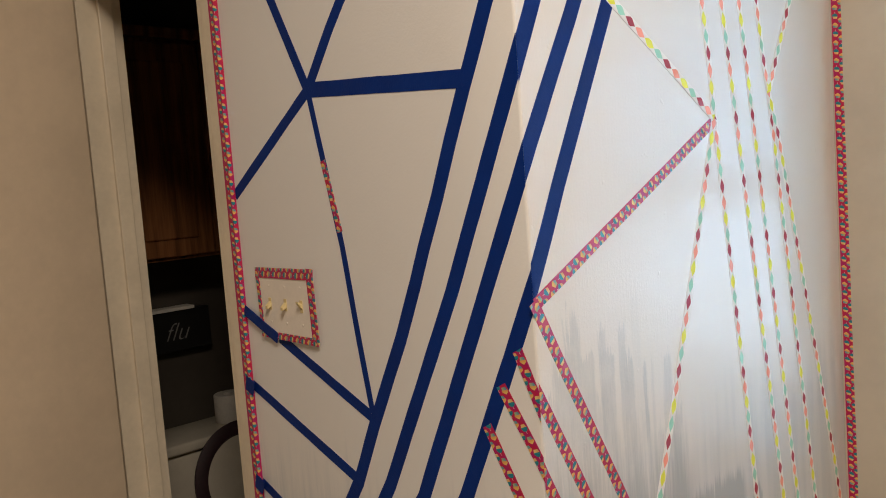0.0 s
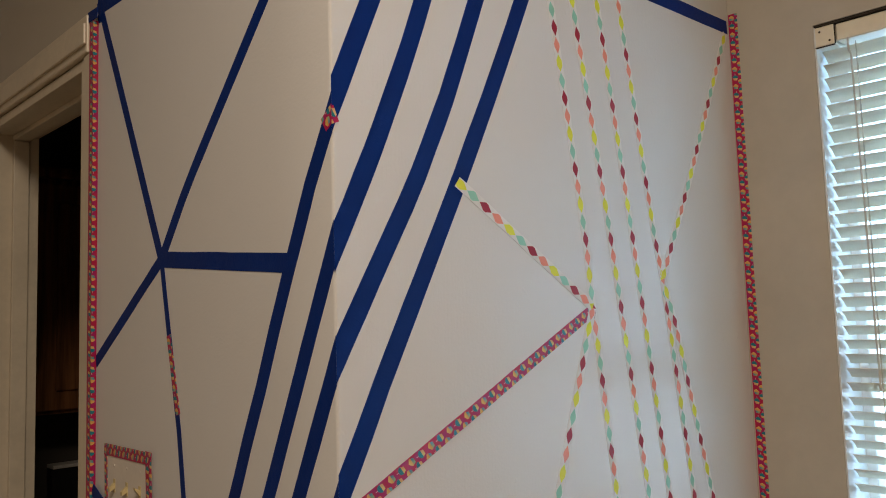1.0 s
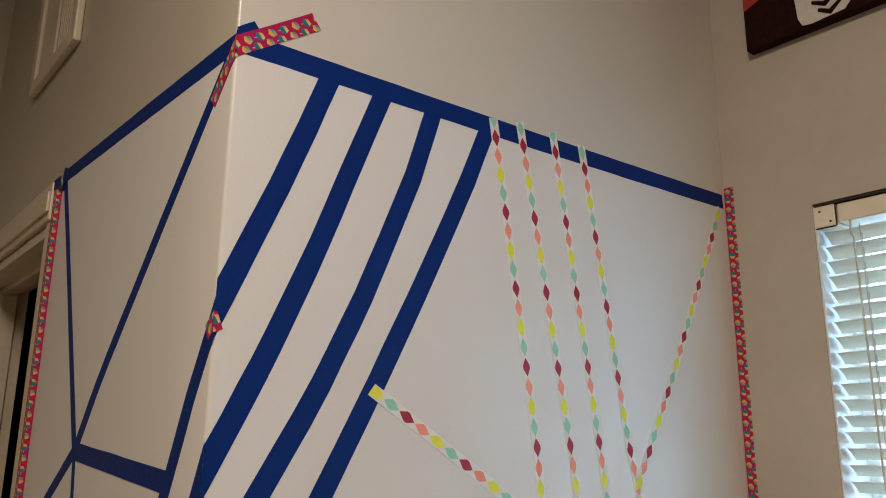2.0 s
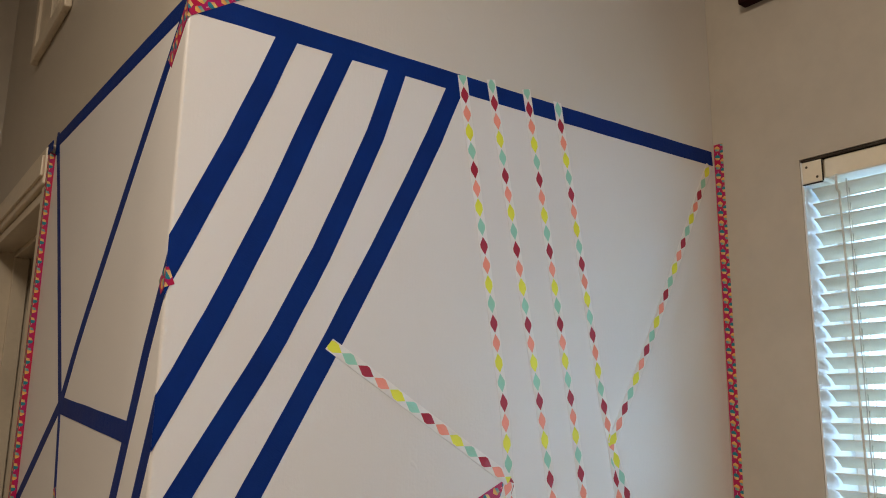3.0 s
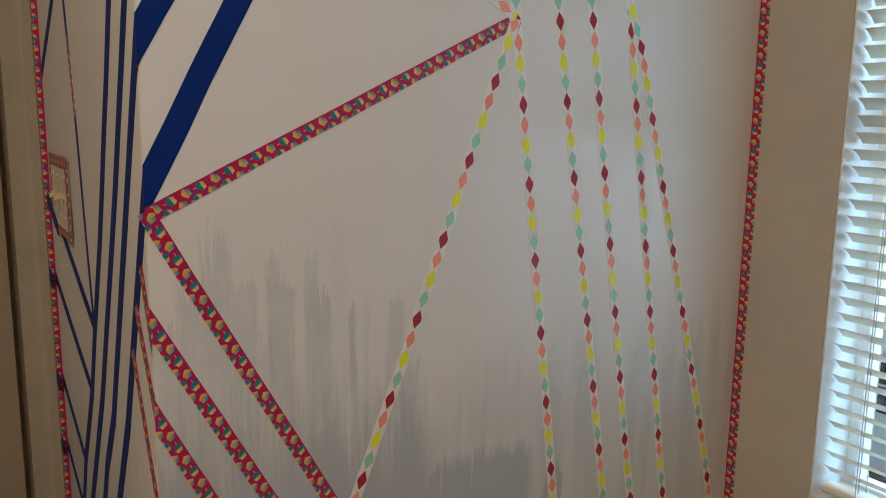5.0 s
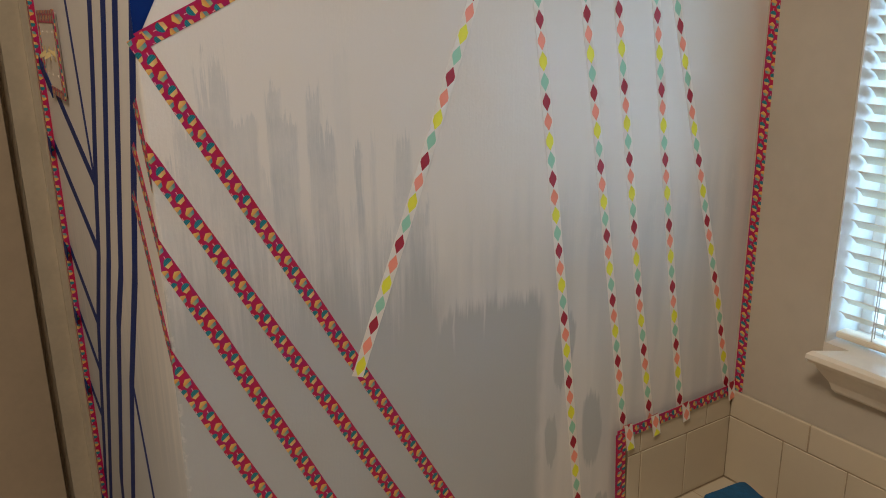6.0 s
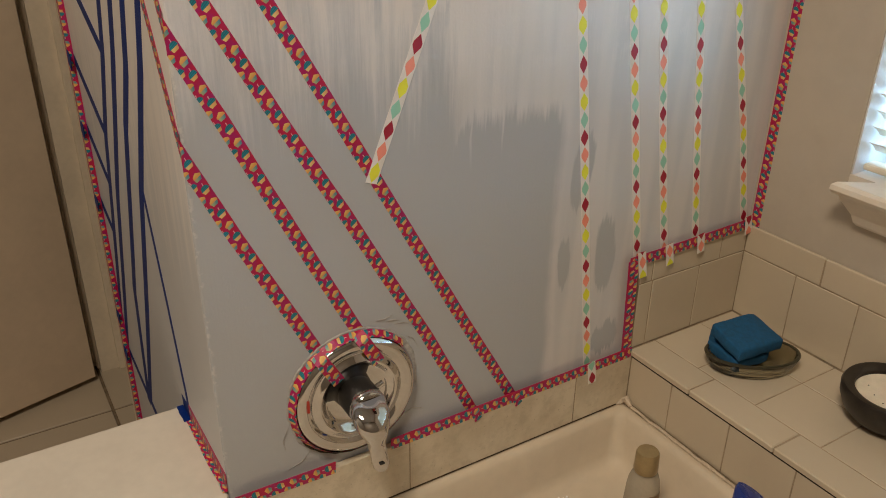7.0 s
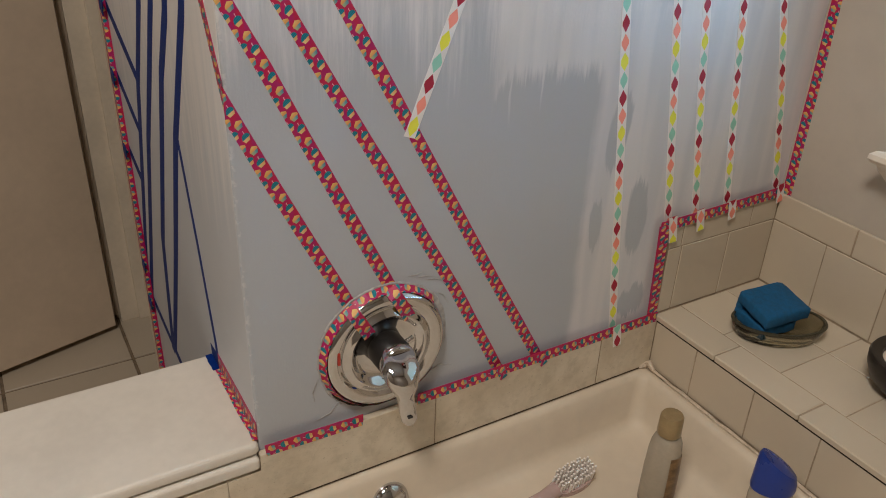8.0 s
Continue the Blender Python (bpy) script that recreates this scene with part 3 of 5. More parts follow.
# ---------------------------------------------------------------- tub, ledge and tiles
def tub():
    bm = bmesh.new()
    x0, x1, y0, y1 = -0.80, DX - 0.004, -1.62, -0.004
    levels = [  # inset from the outside, height
        (0.0, RIM - 0.03), (0.0, RIM - 0.005), (0.003, RIM - 0.001), (0.009, RIM + 0.001), (0.016, RIM - 0.001), (0.021, RIM - 0.008),
        (0.027, RIM - 0.030), (0.036, RIM - 0.064), (0.042, RIM - 0.076), (0.052, RIM - 0.083), (0.075, RIM - 0.085), (0.12, RIM - 0.085)]
    rings = []
    for inset, z in levels:
        a, b, c, d = x0 + inset, x1 - inset, y0 + inset, y1 - inset
        r = 0.008 + inset * 0.45
        ring = []
        for cx, cy, s in ((b - r, d - r, 0), (a + r, d - r, 90), (a + r, c + r, 180), (b - r, c + r, 270)):
            for k in range(9):
                t = radians(s + 90 * k / 8)
                ring.append(bm.verts.new((cx + r * math.cos(t), cy + r * math.sin(t), z)))
        rings.append(ring)
    for p, q in zip(rings, rings[1:]):
        for i in range(len(p)):
            j = (i + 1) % len(p)
            bm.faces.new((p[i], p[j], q[j], q[i]))
    bm.faces.new(rings[-1])
    ob = thing("bathtub", "cream enamel bathtub set into a tiled surround", "bathtub")
    part("basin", bm, M_TUB, ob, smooth=True)
    part("skirt", boxed(x0 + 0.01, x1 - 0.01, y0 + 0.01, y1 - 0.01, FLOOR, RIM - 0.096), M_TUB, ob)
    ov = lathe(bmesh.new(), [(0.0, 0.012), (0.018, 0.011), (0.026, 0.006), (0.028, 0.0)], 32, pose(0.168, -0.036, RIM - 0.046, 72, 0, 0))
    part("overflow_plate", ov, M_CHROME, ob, "round chrome overflow cover", smooth=True)


tub()


def ledge():
    body = structure("half_wall", boxed(-0.90, -0.001, 0.0, 0.182, FLOOR, 0.527), M_WALL, "low half wall capped in white wood, tiled beside the tub")
    bm = bmesh.new()
    box(bm, -0.93, -0.0006, -0.009, 0.203, 0.5475, 0.567, bevel=0.007, seg=4)
    part("cap", bm, M_LEDGE, body, "white painted wooden cap with a rounded nosing")
    bm = boxed(-0.92, -0.0025, -0.0135, 0.197, 0.5272, 0.5460, bevel=0.005, seg=4)
    part("moulding", bm, M_LEDGE, body)
    for i in range(4):
        x = -0.0455 - i * 0.2925
        tile(body, M_STRIP, max(x - 0.29, -0.9), x, -0.011, -0.0005, RIM + 0.0032, 0.5230)


ledge()


def tile_surround():
    # strip along the tub on the main wall
    strip = structure("tile_strip", boxed(-0.002, DX, -0.0100, -0.0005, RIM - 0.02, 0.5470), M_GROUT, "row of beige stone tiles along the tub")
    for a, b in ((0.2525, 0.5480), (0.5500, DX - 0.001)):
        tile(strip, M_STRIP, a, b, -0.011, -0.0005, RIM + 0.0032, 0.5480)
    # the first one is notched round the end of the half wall's cap
    notched = prism(bmesh.new(), [(-0.045, RIM + 0.0032), (0.2508, RIM + 0.0032), (0.2508, 0.5480), (-0.0015, 0.5480), (-0.0015, 0.5230), (-0.045, 0.5230)], "y", -0.011, -0.0005)
    bmesh.ops.bevel(notched, geom=notched.edges[:], offset=0.0008, segments=1, affect="EDGES")
    part("tile", notched, M_STRIP, strip)
    structure("tub_joint", boxed(-0.30, DX - 0.002, -0.0113, -0.0008, RIM + 0.0018, RIM + 0.0030), M_GRIME, "thin dark line of old sealant along the tub")
    # corner step of wall tiles on the main wall
    step = structure("wall_tiles_north", boxed(DX, W, -0.0053, -0.0005, DECK - 0.01, TOP - 0.002), M_GROUT, "cream glazed tiles, two courses high")
    for a, b in ((DX + 0.001, 0.6925), (0.6942, 0.7975), (0.7992, W - 0.0065)):
        tile(step, M_TILE, a, b, -0.0062, -0.0005, DECK + 0.002, 0.6752)
    for a, b in ((DX + 0.001, 0.6895), (0.6912, 0.8430), (0.8447, W - 0.0065)):
        tile(step, M_TILE, a, b, -0.0062, -0.0005, 0.6768, TOP)
    side = structure("wall_tiles_east", boxed(W - 0.0053, W - 0.0005, -2.28, -0.0005, DECK - 0.01, TOP - 0.002), M_GROUT, "cream glazed tiles, two courses high under the window")
    y = -0.0065
    for w in [0.1025] + [0.1085] * 19:
        tile(side, M_TILE, W - 0.0062, W - 0.0005, y - w, y, DECK + 0.002, 0.6752)
        y -= w + 0.0017
    y = -0.0065
    for w in [0.1450] + [0.1505] * 14:
        tile(side, M_TILE, W - 0.0062, W - 0.0005, y - w, y, 0.6768, TOP, bevel=0.0014)
        y -= w + 0.0017
    # deck: bed, field tiles, edge trim and front tiles
    deck = structure("tub_deck", boxed(DX + 0.0008, W - 0.0005, -2.29, -0.0005, FLOOR, DECK - 0.0008), M_GROUT, "tiled deck between the tub and the window wall")
    columns = ((0.7187, 0.8235), (0.8250, W - 0.0070))
    rows = [(-0.0070, -0.0990)] + [(-0.1005 - 0.1095 * i - 0.1080, -0.1005 - 0.1095 * i) for i in range(19)]
    for a, b in columns:
        for c, d in rows:
            tile(deck, M_TILE, a, b, c, d, DECK - 0.009, DECK)
    y = -0.0070
    for w in [0.1260] + [0.1510] * 14:
        tile(deck, M_TILE, DX - 0.003, 0.7172, y - w, y, DECK - 0.010, DECK + 0.0005, bevel=0.0018)
        y -= w + 0.0015
    y = -0.0110
    for w in [0.0875] + [0.1105] * 18:
        tile(deck, M_TILE, DX, DX + 0.0065, y - w, y, RIM + 0.001, DECK - 0.0135)
        y -= w + 0.0017
    structure("deck_joint", boxed(DX + 0.0002, DX + 0.0062, -2.28, -0.0105, DECK - 0.0134, DECK - 0.0102), M_JOINT_SHADOW, "dark gap under the deck edge")
    # caulk along the tub
    bm = bmesh.new()
    random.seed(5)
    tube(bm, [(DX - 0.006 + random.uniform(-0.001, 0.001), -0.012 - 0.02 * i, RIM + 0.001 + random.uniform(-0.001, 0.001)) for i in range(60)], [0.0018 + 0.0014 * random.random() for _ in range(60)], 6)
    tube(bm, [(0.643, -0.010, RIM + 0.002), (0.653, -0.012, RIM + 0.006), (0.659, -0.016, RIM + 0.010), (0.656, -0.030, RIM + 0.004)], [0.003, 0.006, 0.006, 0.003], 6)
    tagged(structure("caulk", bm, M_CAULK, "uneven bead of old caulk"), "", "")


# ---------------------------------------------------------------- window
def window():
    a, b, lo, hi = WIN
    win = thing("window_1", "white framed window behind a horizontal blind", "window")
    win["kind"] = "structure"
    xf = W + 0.088
    f = 0.020
    for name, box_ in (("window_frame", (xf, xf + 0.04, a, a + f, lo, hi)), ("window_frame", (xf, xf + 0.04, b - f, b, lo, hi)),
                       ("window_frame", (xf, xf + 0.04, a + f, b - f, hi - f, hi)), ("window_frame", (xf, xf + 0.04, a + f, b - f, lo, lo + f)),
                       ("window_frame", (xf - 0.006, xf + 0.034, a + f, b - f, 1.40, 1.44))):
        part(name, boxed(*box_, bevel=0.003), M_FRAME, win)
    for z0, z1 in ((lo + f, 1.40), (1.44, hi - f)):
        pane = part("pane", boxed(xf + 0.016, xf + 0.020, a + f, b - f, z0, z1), M_GLASS, win)
        pane.visible_shadow = False
    part("reveal", boxed(W + 0.001, xf, b - 0.003, b - 0.0005, lo + 0.011, hi - 0.004), M_FRAME, win, "white painted side of the opening")
    # stool and apron: one moulded profile, returned at its end
    sill = bmesh.new()
    profile = [(0.0, 0.863), (0.040, 0.863), (0.046, 0.859), (0.047, 0.852), (0.043, 0.846), (0.036, 0.844), (0.034, 0.837), (0.026, 0.825), (0.018, 0.813), (0.014, 0.801), (0.010, 0.796), (0.0, 0.796)]
    ys = []
    for out, z in profile:
        ys.append((out * 1.12, z, b - 0.006 - (0.046 - out) * 0.78))
    near = [sill.verts.new((W - o, yy, z)) for o, z, yy in ys]
    far_ = [sill.verts.new((W - o, a - 0.03, z)) for o, z, yy in ys]
    sill.faces.new(near)
    sill.faces.new(far_[::-1])
    for i in range(len(ys)):
        j = (i + 1) % len(ys)
        sill.faces.new((near[i], near[j], far_[j], far_[i]))
    part("window_sill", sill, M_SILL, win, "cream painted moulded sill")
    part("sill_board", boxed(W + 0.0005, xf, a, b, lo, 0.8625), M_SILL, win)


def blind():
    a, b, lo, hi = WIN
    bl = thing("window_blind", "cream horizontal blind with tilted slats, lowered", "blind")
    xc = W + 0.030
    part("headrail", boxed(W + 0.004, W + 0.050, a + 0.004, b - 0.036, hi - 0.036, hi - 0.006, bevel=0.002), M_SLAT, bl)
    part("bracket", boxed(W + 0.001, W + 0.054, b - 0.034, b - 0.002, hi - 0.040, hi - 0.005, bevel=0.002), M_SLAT, bl, "box bracket with dirty edges")
    # shadow line over the headrail, laid on as a dark strip
    part("top_shadow", boxed(W - 0.0004, W + 0.056, a + 0.002, b - 0.002, hi - 0.0048, hi - 0.0012), M_JOINT_SHADOW, bl, "dark strip for the shadow line over the headrail")
    # dark strips along the side and the foot of the bracket
    for y0, y1, z0, z1 in ((b - 0.0355, b - 0.0342, hi - 0.040, hi - 0.005), (b - 0.034, b - 0.002, hi - 0.0418, hi - 0.0402)):
        part("dark_outline", boxed(W + 0.0004, W + 0.003, y0, y1, z0, z1), M_JOINT_SHADOW, bl)
    for y, z in ((b - 0.010, hi - 0.014), (b - 0.026, hi - 0.032)):
        part("screw", lathe(bmesh.new(), [(0.0, 0.0010), (0.0016, 0.0007), (0.0021, 0.0)], 12, pose(W + 0.001, y, z, 0, -90, 0)), M_SCREW, bl)
    me = None
    z = hi - 0.052
    while z > 0.893:
        if me is None:
            bm = bmesh.new()
            n, wd = 6, 0.0270
            top = []
            for k in range(n + 1):
                t = k / n - 0.5
                lift = 0.0016 * (1 - (2 * t) ** 2)
                top.append((wd * t, lift))
            outline = top + [(x, h - 0.0012) for x, h in reversed(top)]
            prism(bm, outline, "y", a + 0.010, b - 0.006)
            bmesh.ops.recalc_face_normals(bm, faces=bm.faces[:])
            me = bpy.data.meshes.new("slat")
            bm.to_mesh(me)
            bm.free()
            me.materials.append(M_SLAT)
        s = new("slat", me)
        # prism along y lists x then z
        s.parent = bl
        s.location = (xc, 0, z)
        s.rotation_euler = (0, radians(35 + random.uniform(-1.2, 1.2)), 0)
        z -= 0.0236
    part("bottom_rail", boxed(xc - 0.014, xc + 0.014, a + 0.010, b - 0.006, 0.868, 0.879, bevel=0.004), M_SLAT, bl)
    for y in (b - 0.062, b - 0.50, a + 0.09):
        for dx in (-0.0145, 0.0145):
            part("ladder_cord", tube(bmesh.new(), [(xc + dx, y, hi - 0.04), (xc + dx, y, 0.88)], 0.0009, 5), M_CORD, bl)
        part("lift_cord", tube(bmesh.new(), [(xc, y + 0.004, hi - 0.04), (xc, y + 0.004, 0.88)], 0.0008, 5), M_CORD, bl)
    wand = bmesh.new()
    tube(wand, [(W - 0.001, b - 0.056, hi - 0.036), (W - 0.003, b - 0.056, hi - 0.052), (W - 0.006, b - 0.058, hi - 0.060), (W - 0.003, b - 0.060, hi - 0.066)], 0.0018, 6)
    part("wand_hook", wand, M_CORD, bl)
    part("tilt_wand", tube(bmesh.new(), [(W - 0.004, b - 0.060, hi - 0.066), (W - 0.006, b - 0.066, hi - 0.62)], 0.0016, 6), M_CORD, bl)


window()
blind()
structure("backdrop", boxed(15.0, 15.1, -42.0, 42.0, -6.0, 30.0), M_DAY, "bright hazy sky beyond the window")
structure("ground", boxed(-42.0, 15.0, -42.0, 42.0, -3.2, -3.0), M_LAWN, "dry ground outside the window")
structure("lower_storey", boxed(-2.12, 1.32, -2.42, 2.32, -3.0, -0.124), M_SIDING, "plain walls of the storey below")


def neighbour_house(y, x, wide):
    """A small white house across the yard, its gable towards the window."""
    h = thing("house", "white neighbouring house with dark windows and a grey roof", "house", "houses across the yard", at=(x, y, -3.0))
    w = wide / 2
    part("wall", prism(bmesh.new(), [(-w, 0.0), (w, 0.0), (w, 1.75), (0.0, 2.65), (-w, 1.75)], "x", 0.0, 2.6), M_SIDING, h)
    part("roof", prism(bmesh.new(), [(-w - 0.18, 1.68), (0.0, 2.72), (w + 0.18, 1.68), (w + 0.18, 1.80), (0.0, 2.86), (-w - 0.18, 1.80)], "x", -0.2, 2.8), M_ROOF, h, "grey shingle roof")
    for k in (-1, 1):
        win = part("window", boxed(-0.05, -0.002, k * w * 0.5 - 0.34, k * w * 0.5 + 0.34, 0.75, 1.55, bevel=0.01), M_FRAME, h, "white framed window")
        for z0, z1 in ((0.80, 1.13), (1.17, 1.50)):
            part("pane", boxed(-0.06, -0.051, k * w * 0.5 - 0.29, k * w * 0.5 + 0.29, z0, z1), M_DARKPANE, win, "dark pane")


for y, x, wide in ((5.0, 9.6, 3.2), (9.2, 10.4, 3.4), (0.6, 10.2, 3.4), (-4.0, 9.8, 3.2), (13.4, 10.0, 3.2)):
    neighbour_house(y, x, wide)


# ---------------------------------------------------------------- tape
def ribbon(bm, uv, plane, points, width, lift, phase=0.0, clip=False, seed=0, deep=False):
    """A strip of tape along points on a wall. plane A: x = 0, points (y, z); B: y = 0, points (x, z); C: x = W, points (y, z)."""
    rng = random.Random(seed)

    def place(a, z, h):
        return {"A": (-h, a, z), "B": (a, -h, z), "C": (W - h, a, z)}[plane]
    pts = [Vector(p) for p in points]
    # cut into short steps, so that edges can waver
    fine, along = [pts[0]], [0.0]
    for p, q in zip(pts, pts[1:]):
        k = max(1, int((q - p).length / 0.03))
        for i in range(1, k + 1):
            fine.append(p.lerp(q, i / k))
            along.append(along[-1] + (q - p).length / k)
    rows = []
    for i, p in enumerate(fine):
        d = (fine[min(i + 1, len(fine) - 1)] - fine[max(i - 1, 0)]).normalized()
        s = Vector((-d.y, d.x))
        end = i in (0, len(fine) - 1)
        w0, w1 = (width / 2 + rng.uniform(-0.0003, 0.0003) for _ in range(2))
        e0, e1 = (rng.uniform(-0.0016, 0.0016) if end else 0.0 for _ in range(2))
        h = lift + (0.0 if end else rng.uniform(0.0, 0.0001))
        l, r = p + s * w0 + d * e0, p - s * w1 + d * e1
        rows.append([bm.verts.new(place(l.x, l.y, 0.0 if deep else max(0.0, lift - 0.0012))), bm.verts.new(place(l.x, l.y, h)), bm.verts.new(place(r.x, r.y, h)), bm.verts.new(place(r.x, r.y, 0.0 if deep else max(0.0, lift - 0.0012)))])
    faces = []
    fold = lift if deep else 0.0
    cross = (0.001 + fold, 0.001, 0.001 - width, 0.001 - width - fold) if deep else (width / 2, width / 2, -width / 2, -width / 2)
    for i in range(len(rows) - 1):
        for k in range(3):
            f = bm.faces.new((rows[i][k], rows[i][k + 1], rows[i + 1][k + 1], rows[i + 1][k]))
            for loop, (ii, kk) in zip(f.loops, ((i, k), (i, k + 1), (i + 1, k + 1), (i + 1, k))):
                loop[uv].uv = (along[ii] - phase, cross[kk])
            faces.append(f)
    for row, i in ((rows[0], 0), (rows[-1], len(rows) - 1)):
        f = bm.faces.new(row)
        for loop in f.loops:
            loop[uv].uv = (along[i] - phase, 0.0)
        faces.append(f)
    if clip:
        geom = list({v for f in faces for v in f.verts}) + list({e for f in faces for e in f.edges}) + faces
        no = (0, -1, 0) if plane == "A" else (-1, 0, 0)
        bmesh.ops.bisect_plane(bm, geom=geom, plane_co=(-lift, -lift, 0), plane_no=no, clear_outer=True)


TAPES = {"blue": (M_BLUE, "blue painter's tape", 0.00025), "red": (M_RED, "crimson cake-print tape", 0.00040), "diamond": (M_DIA, "pale diamond washi tape", 0.00055)}
tape_count = [0]


def tape(kind, runs, width, where, lift=0.0, phase=0.0, clip=False, deep=False):
    """One strip of tape; runs: (plane, points) one after another round a corner."""
    material, label, base = TAPES[kind]
    bm = bmesh.new()
    uv = bm.loops.layers.uv.new("UVMap")
    for plane, points, *own in runs:
        tape_count[0] += 1
        ribbon(bm, uv, plane, points, own[0] if own else width, base + lift + (own[1] if len(own) > 1 else 0.0), phase - (own[2] if len(own) > 2 else 0.0), clip, tape_count[0], deep)
    ob = link({"blue": "painters_tape", "red": "printed_tape", "diamond": "washi_tape"}[kind], bm, material)
    return tagged(ob, label + " " + where, "tape", kind + " tape on the walls")


def tape_layout():
    bw = 0.0248
    aw = 0.0228
    # bands round the top
    tape("blue", [("A", [(0.662, 2.068), (0.30, 2.056), (-0.03, 2.044)], aw), ("B", [(-0.03, 2.048), (0.45, 2.050), (0.906, 2.056)])], bw, "band along the top of the pattern", clip=True)
    tape("blue", [("A", [(0.654, 2.044), (0.649, 2.084)])], 0.018, "torn end beside the door head", lift=0.0003)
    tape("blue", [("A", [(0.679, 2.058), (0.640, 2.056)])], 0.018, "folded over the corner of the door frame", lift=0.0088)
    tape("blue", [("B", [(0.004, 2.056), (0.025, 2.071)])], 0.017, "torn flap standing over the top corner", lift=0.0002)
    # four slanting stripes, each turning the corner
    stripes = (
        ([(0.117, 2.045), (0.0895, 1.973), (0.0610, 1.9015), (0.031, 1.8325), (-0.02, 1.716)], [(-0.03, 1.805), (0.0, 1.752), (0.042, 1.680), (0.086, 1.591), (0.118, 1.525), (0.149, 1.456), (0.182, 1.390), (0.203, 1.344), (0.243, 1.264), (0.317, 1.132), (0.368, 1.033), (0.465, 0.895), (0.672, 0.480)]),
        ([(0.190, 2.045), (0.1700, 1.9955), (0.1400, 1.920), (0.1120, 1.848), (0.0830, 1.7805), (0.0540, 1.716), (0.0240, 1.655), (-0.02, 1.570)], [(-0.03, 1.672), (0.0, 1.612), (0.135, 1.334), (0.292, 1.045), (0.452, 0.805), (0.672, 0.400)]),
        ([(0.2660, 2.045), (0.2580, 2.020), (0.2355, 1.950), (0.2165, 1.904), (0.1705, 1.796), (0.1222, 1.699), (0.1008, 1.6605), (0.0645, 1.600), (0.0312, 1.5435), (-0.03, 1.440)], [(-0.03, 1.550), (0.0, 1.490), (0.221, 1.042), (0.287, 0.953), (0.457, 0.631), (0.520, 0.366)]),
        ([(0.357, 2.046), (0.3220, 1.965), (0.2830, 1.8835), (0.2440, 1.8060), (0.1922, 1.7055), (0.1535, 1.6335), (0.1200, 1.572), (0.0885, 1.5145), (0.0590, 1.460), (0.0340, 1.411), (-0.02, 1.310)], [(-0.03, 1.402), (0.0, 1.343), (0.136, 1.062), (0.252, 0.876), (0.370, 0.636), (0.505, 0.375)]),
    )
    for b_run, a_run in stripes:
        tape("blue", [("B", b_run), ("A", a_run, aw)], bw, "slanting down and turning the wall corner", lift=0.00005, clip=True)
    # left field beside the door
    node = (0.414, 1.627)
    tape("blue", [("A", [(0.642, 2.060), (0.492, 1.776), node])], aw * 0.8, "from the door head to a junction", lift=0.0001)
    tape("blue", [("A", [node, (0.348, 1.705), (0.316, 1.739), (0.150, 1.901), (0.004, 2.042)])], aw * 0.85, "from a junction up to the corner", lift=0.00012)
    tape("blue", [("A", [node, (0.087, 1.598)])], aw * 1.0, "level between two slanting strips", lift=0.00014)
    tape("blue", [("A", [node, (0.656, 1.479)])], aw * 0.8, "from a junction to the door frame", lift=0.00016)
    tape("blue", [("A", [node, (0.387, 1.510), (0.360, 1.392), (0.339, 1.255), (0.320, 1.146)])], 0.0125, "narrow strip down from a junction", lift=0.00018)
    tape("red", [("A", [(0.3905, 1.520), (0.362, 1.412)])], 0.0122, "patched over a blue strip", lift=0.0003)
    tape("blue", [("A", [(0.655, 1.280), (0.553, 1.237)], aw * 0.8, 0.0050), ("A", [(0.556, 1.2385), (0.324, 1.141)])], aw * 0.8, "crossing the corner of the switch plate", lift=0.00014)
    for left, right in (((0.658, 1.146), (0.375, 1.038)), ((0.657, 0.968), (0.460, 0.892)), ((0.660, 0.850), (0.505, 0.793)), ((0.660, 0.716), (0.555, 0.687)), ((0.658, 0.400), (0.440, 0.375))):
        tape("blue", [("A", [left, right])], aw * 0.8, "short strip slanting from the door frame", lift=0.00014)
        tape("blue", [("A", [(left[0] + 0.009, left[1] + 0.004), (left[0] - 0.016, left[1] - 0.006)])], aw * 1.15, "torn end folded over the red tape", lift=0.0083)
    tape("blue", [("A", [(0.672, 0.484), (0.648, 0.476)])], aw * 1.2, "torn end folded over the red tape", lift=0.0083)
    tape("blue", [("A", [(0.240, 0.879), (0.200, 0.742), (0.166, 0.608), (0.164, 0.584)])], 0.012, "narrow strip down to the half wall", lift=0.00014)
    tape("blue", [("A", [(0.158, 0.579), (0.196, 0.576)])], 0.024, "folded at the end of the half wall", lift=0.00014)
    # red frame of the pattern
    rw = 0.0164
    tape("red", [("A", [(0.6640, FLOOR + 0.02), (0.6640, 2.048)])], 0.0180, "down the edge of the door frame", lift=0.0080, deep=True)
    tape("red", [("C", [(-0.0105, 2.082), (-0.0135, 0.722)])], 0.0172, "down the inner corner")
    tape("red", [("A", [(0.048, 1.992), (0.0, 2.040), (-0.02, 2.060)], 0.019), ("B", [(-0.02, 2.028), (0.094, 2.104)])], 0.021, "wrapped over the top corner", lift=0.00025, clip=True)
    tape("red", [("A", [(0.014, 1.741), (-0.02, 1.764)]), ("B", [(-0.02, 1.742), (0.0065, 1.752)])], 0.018, "small patch on the wall corner", lift=0.00025, clip=True)
    tape("red", [("B", [(0.004, 1.325), (0.438, 1.533)])], rw * 1.03, "rising from the wall corner")
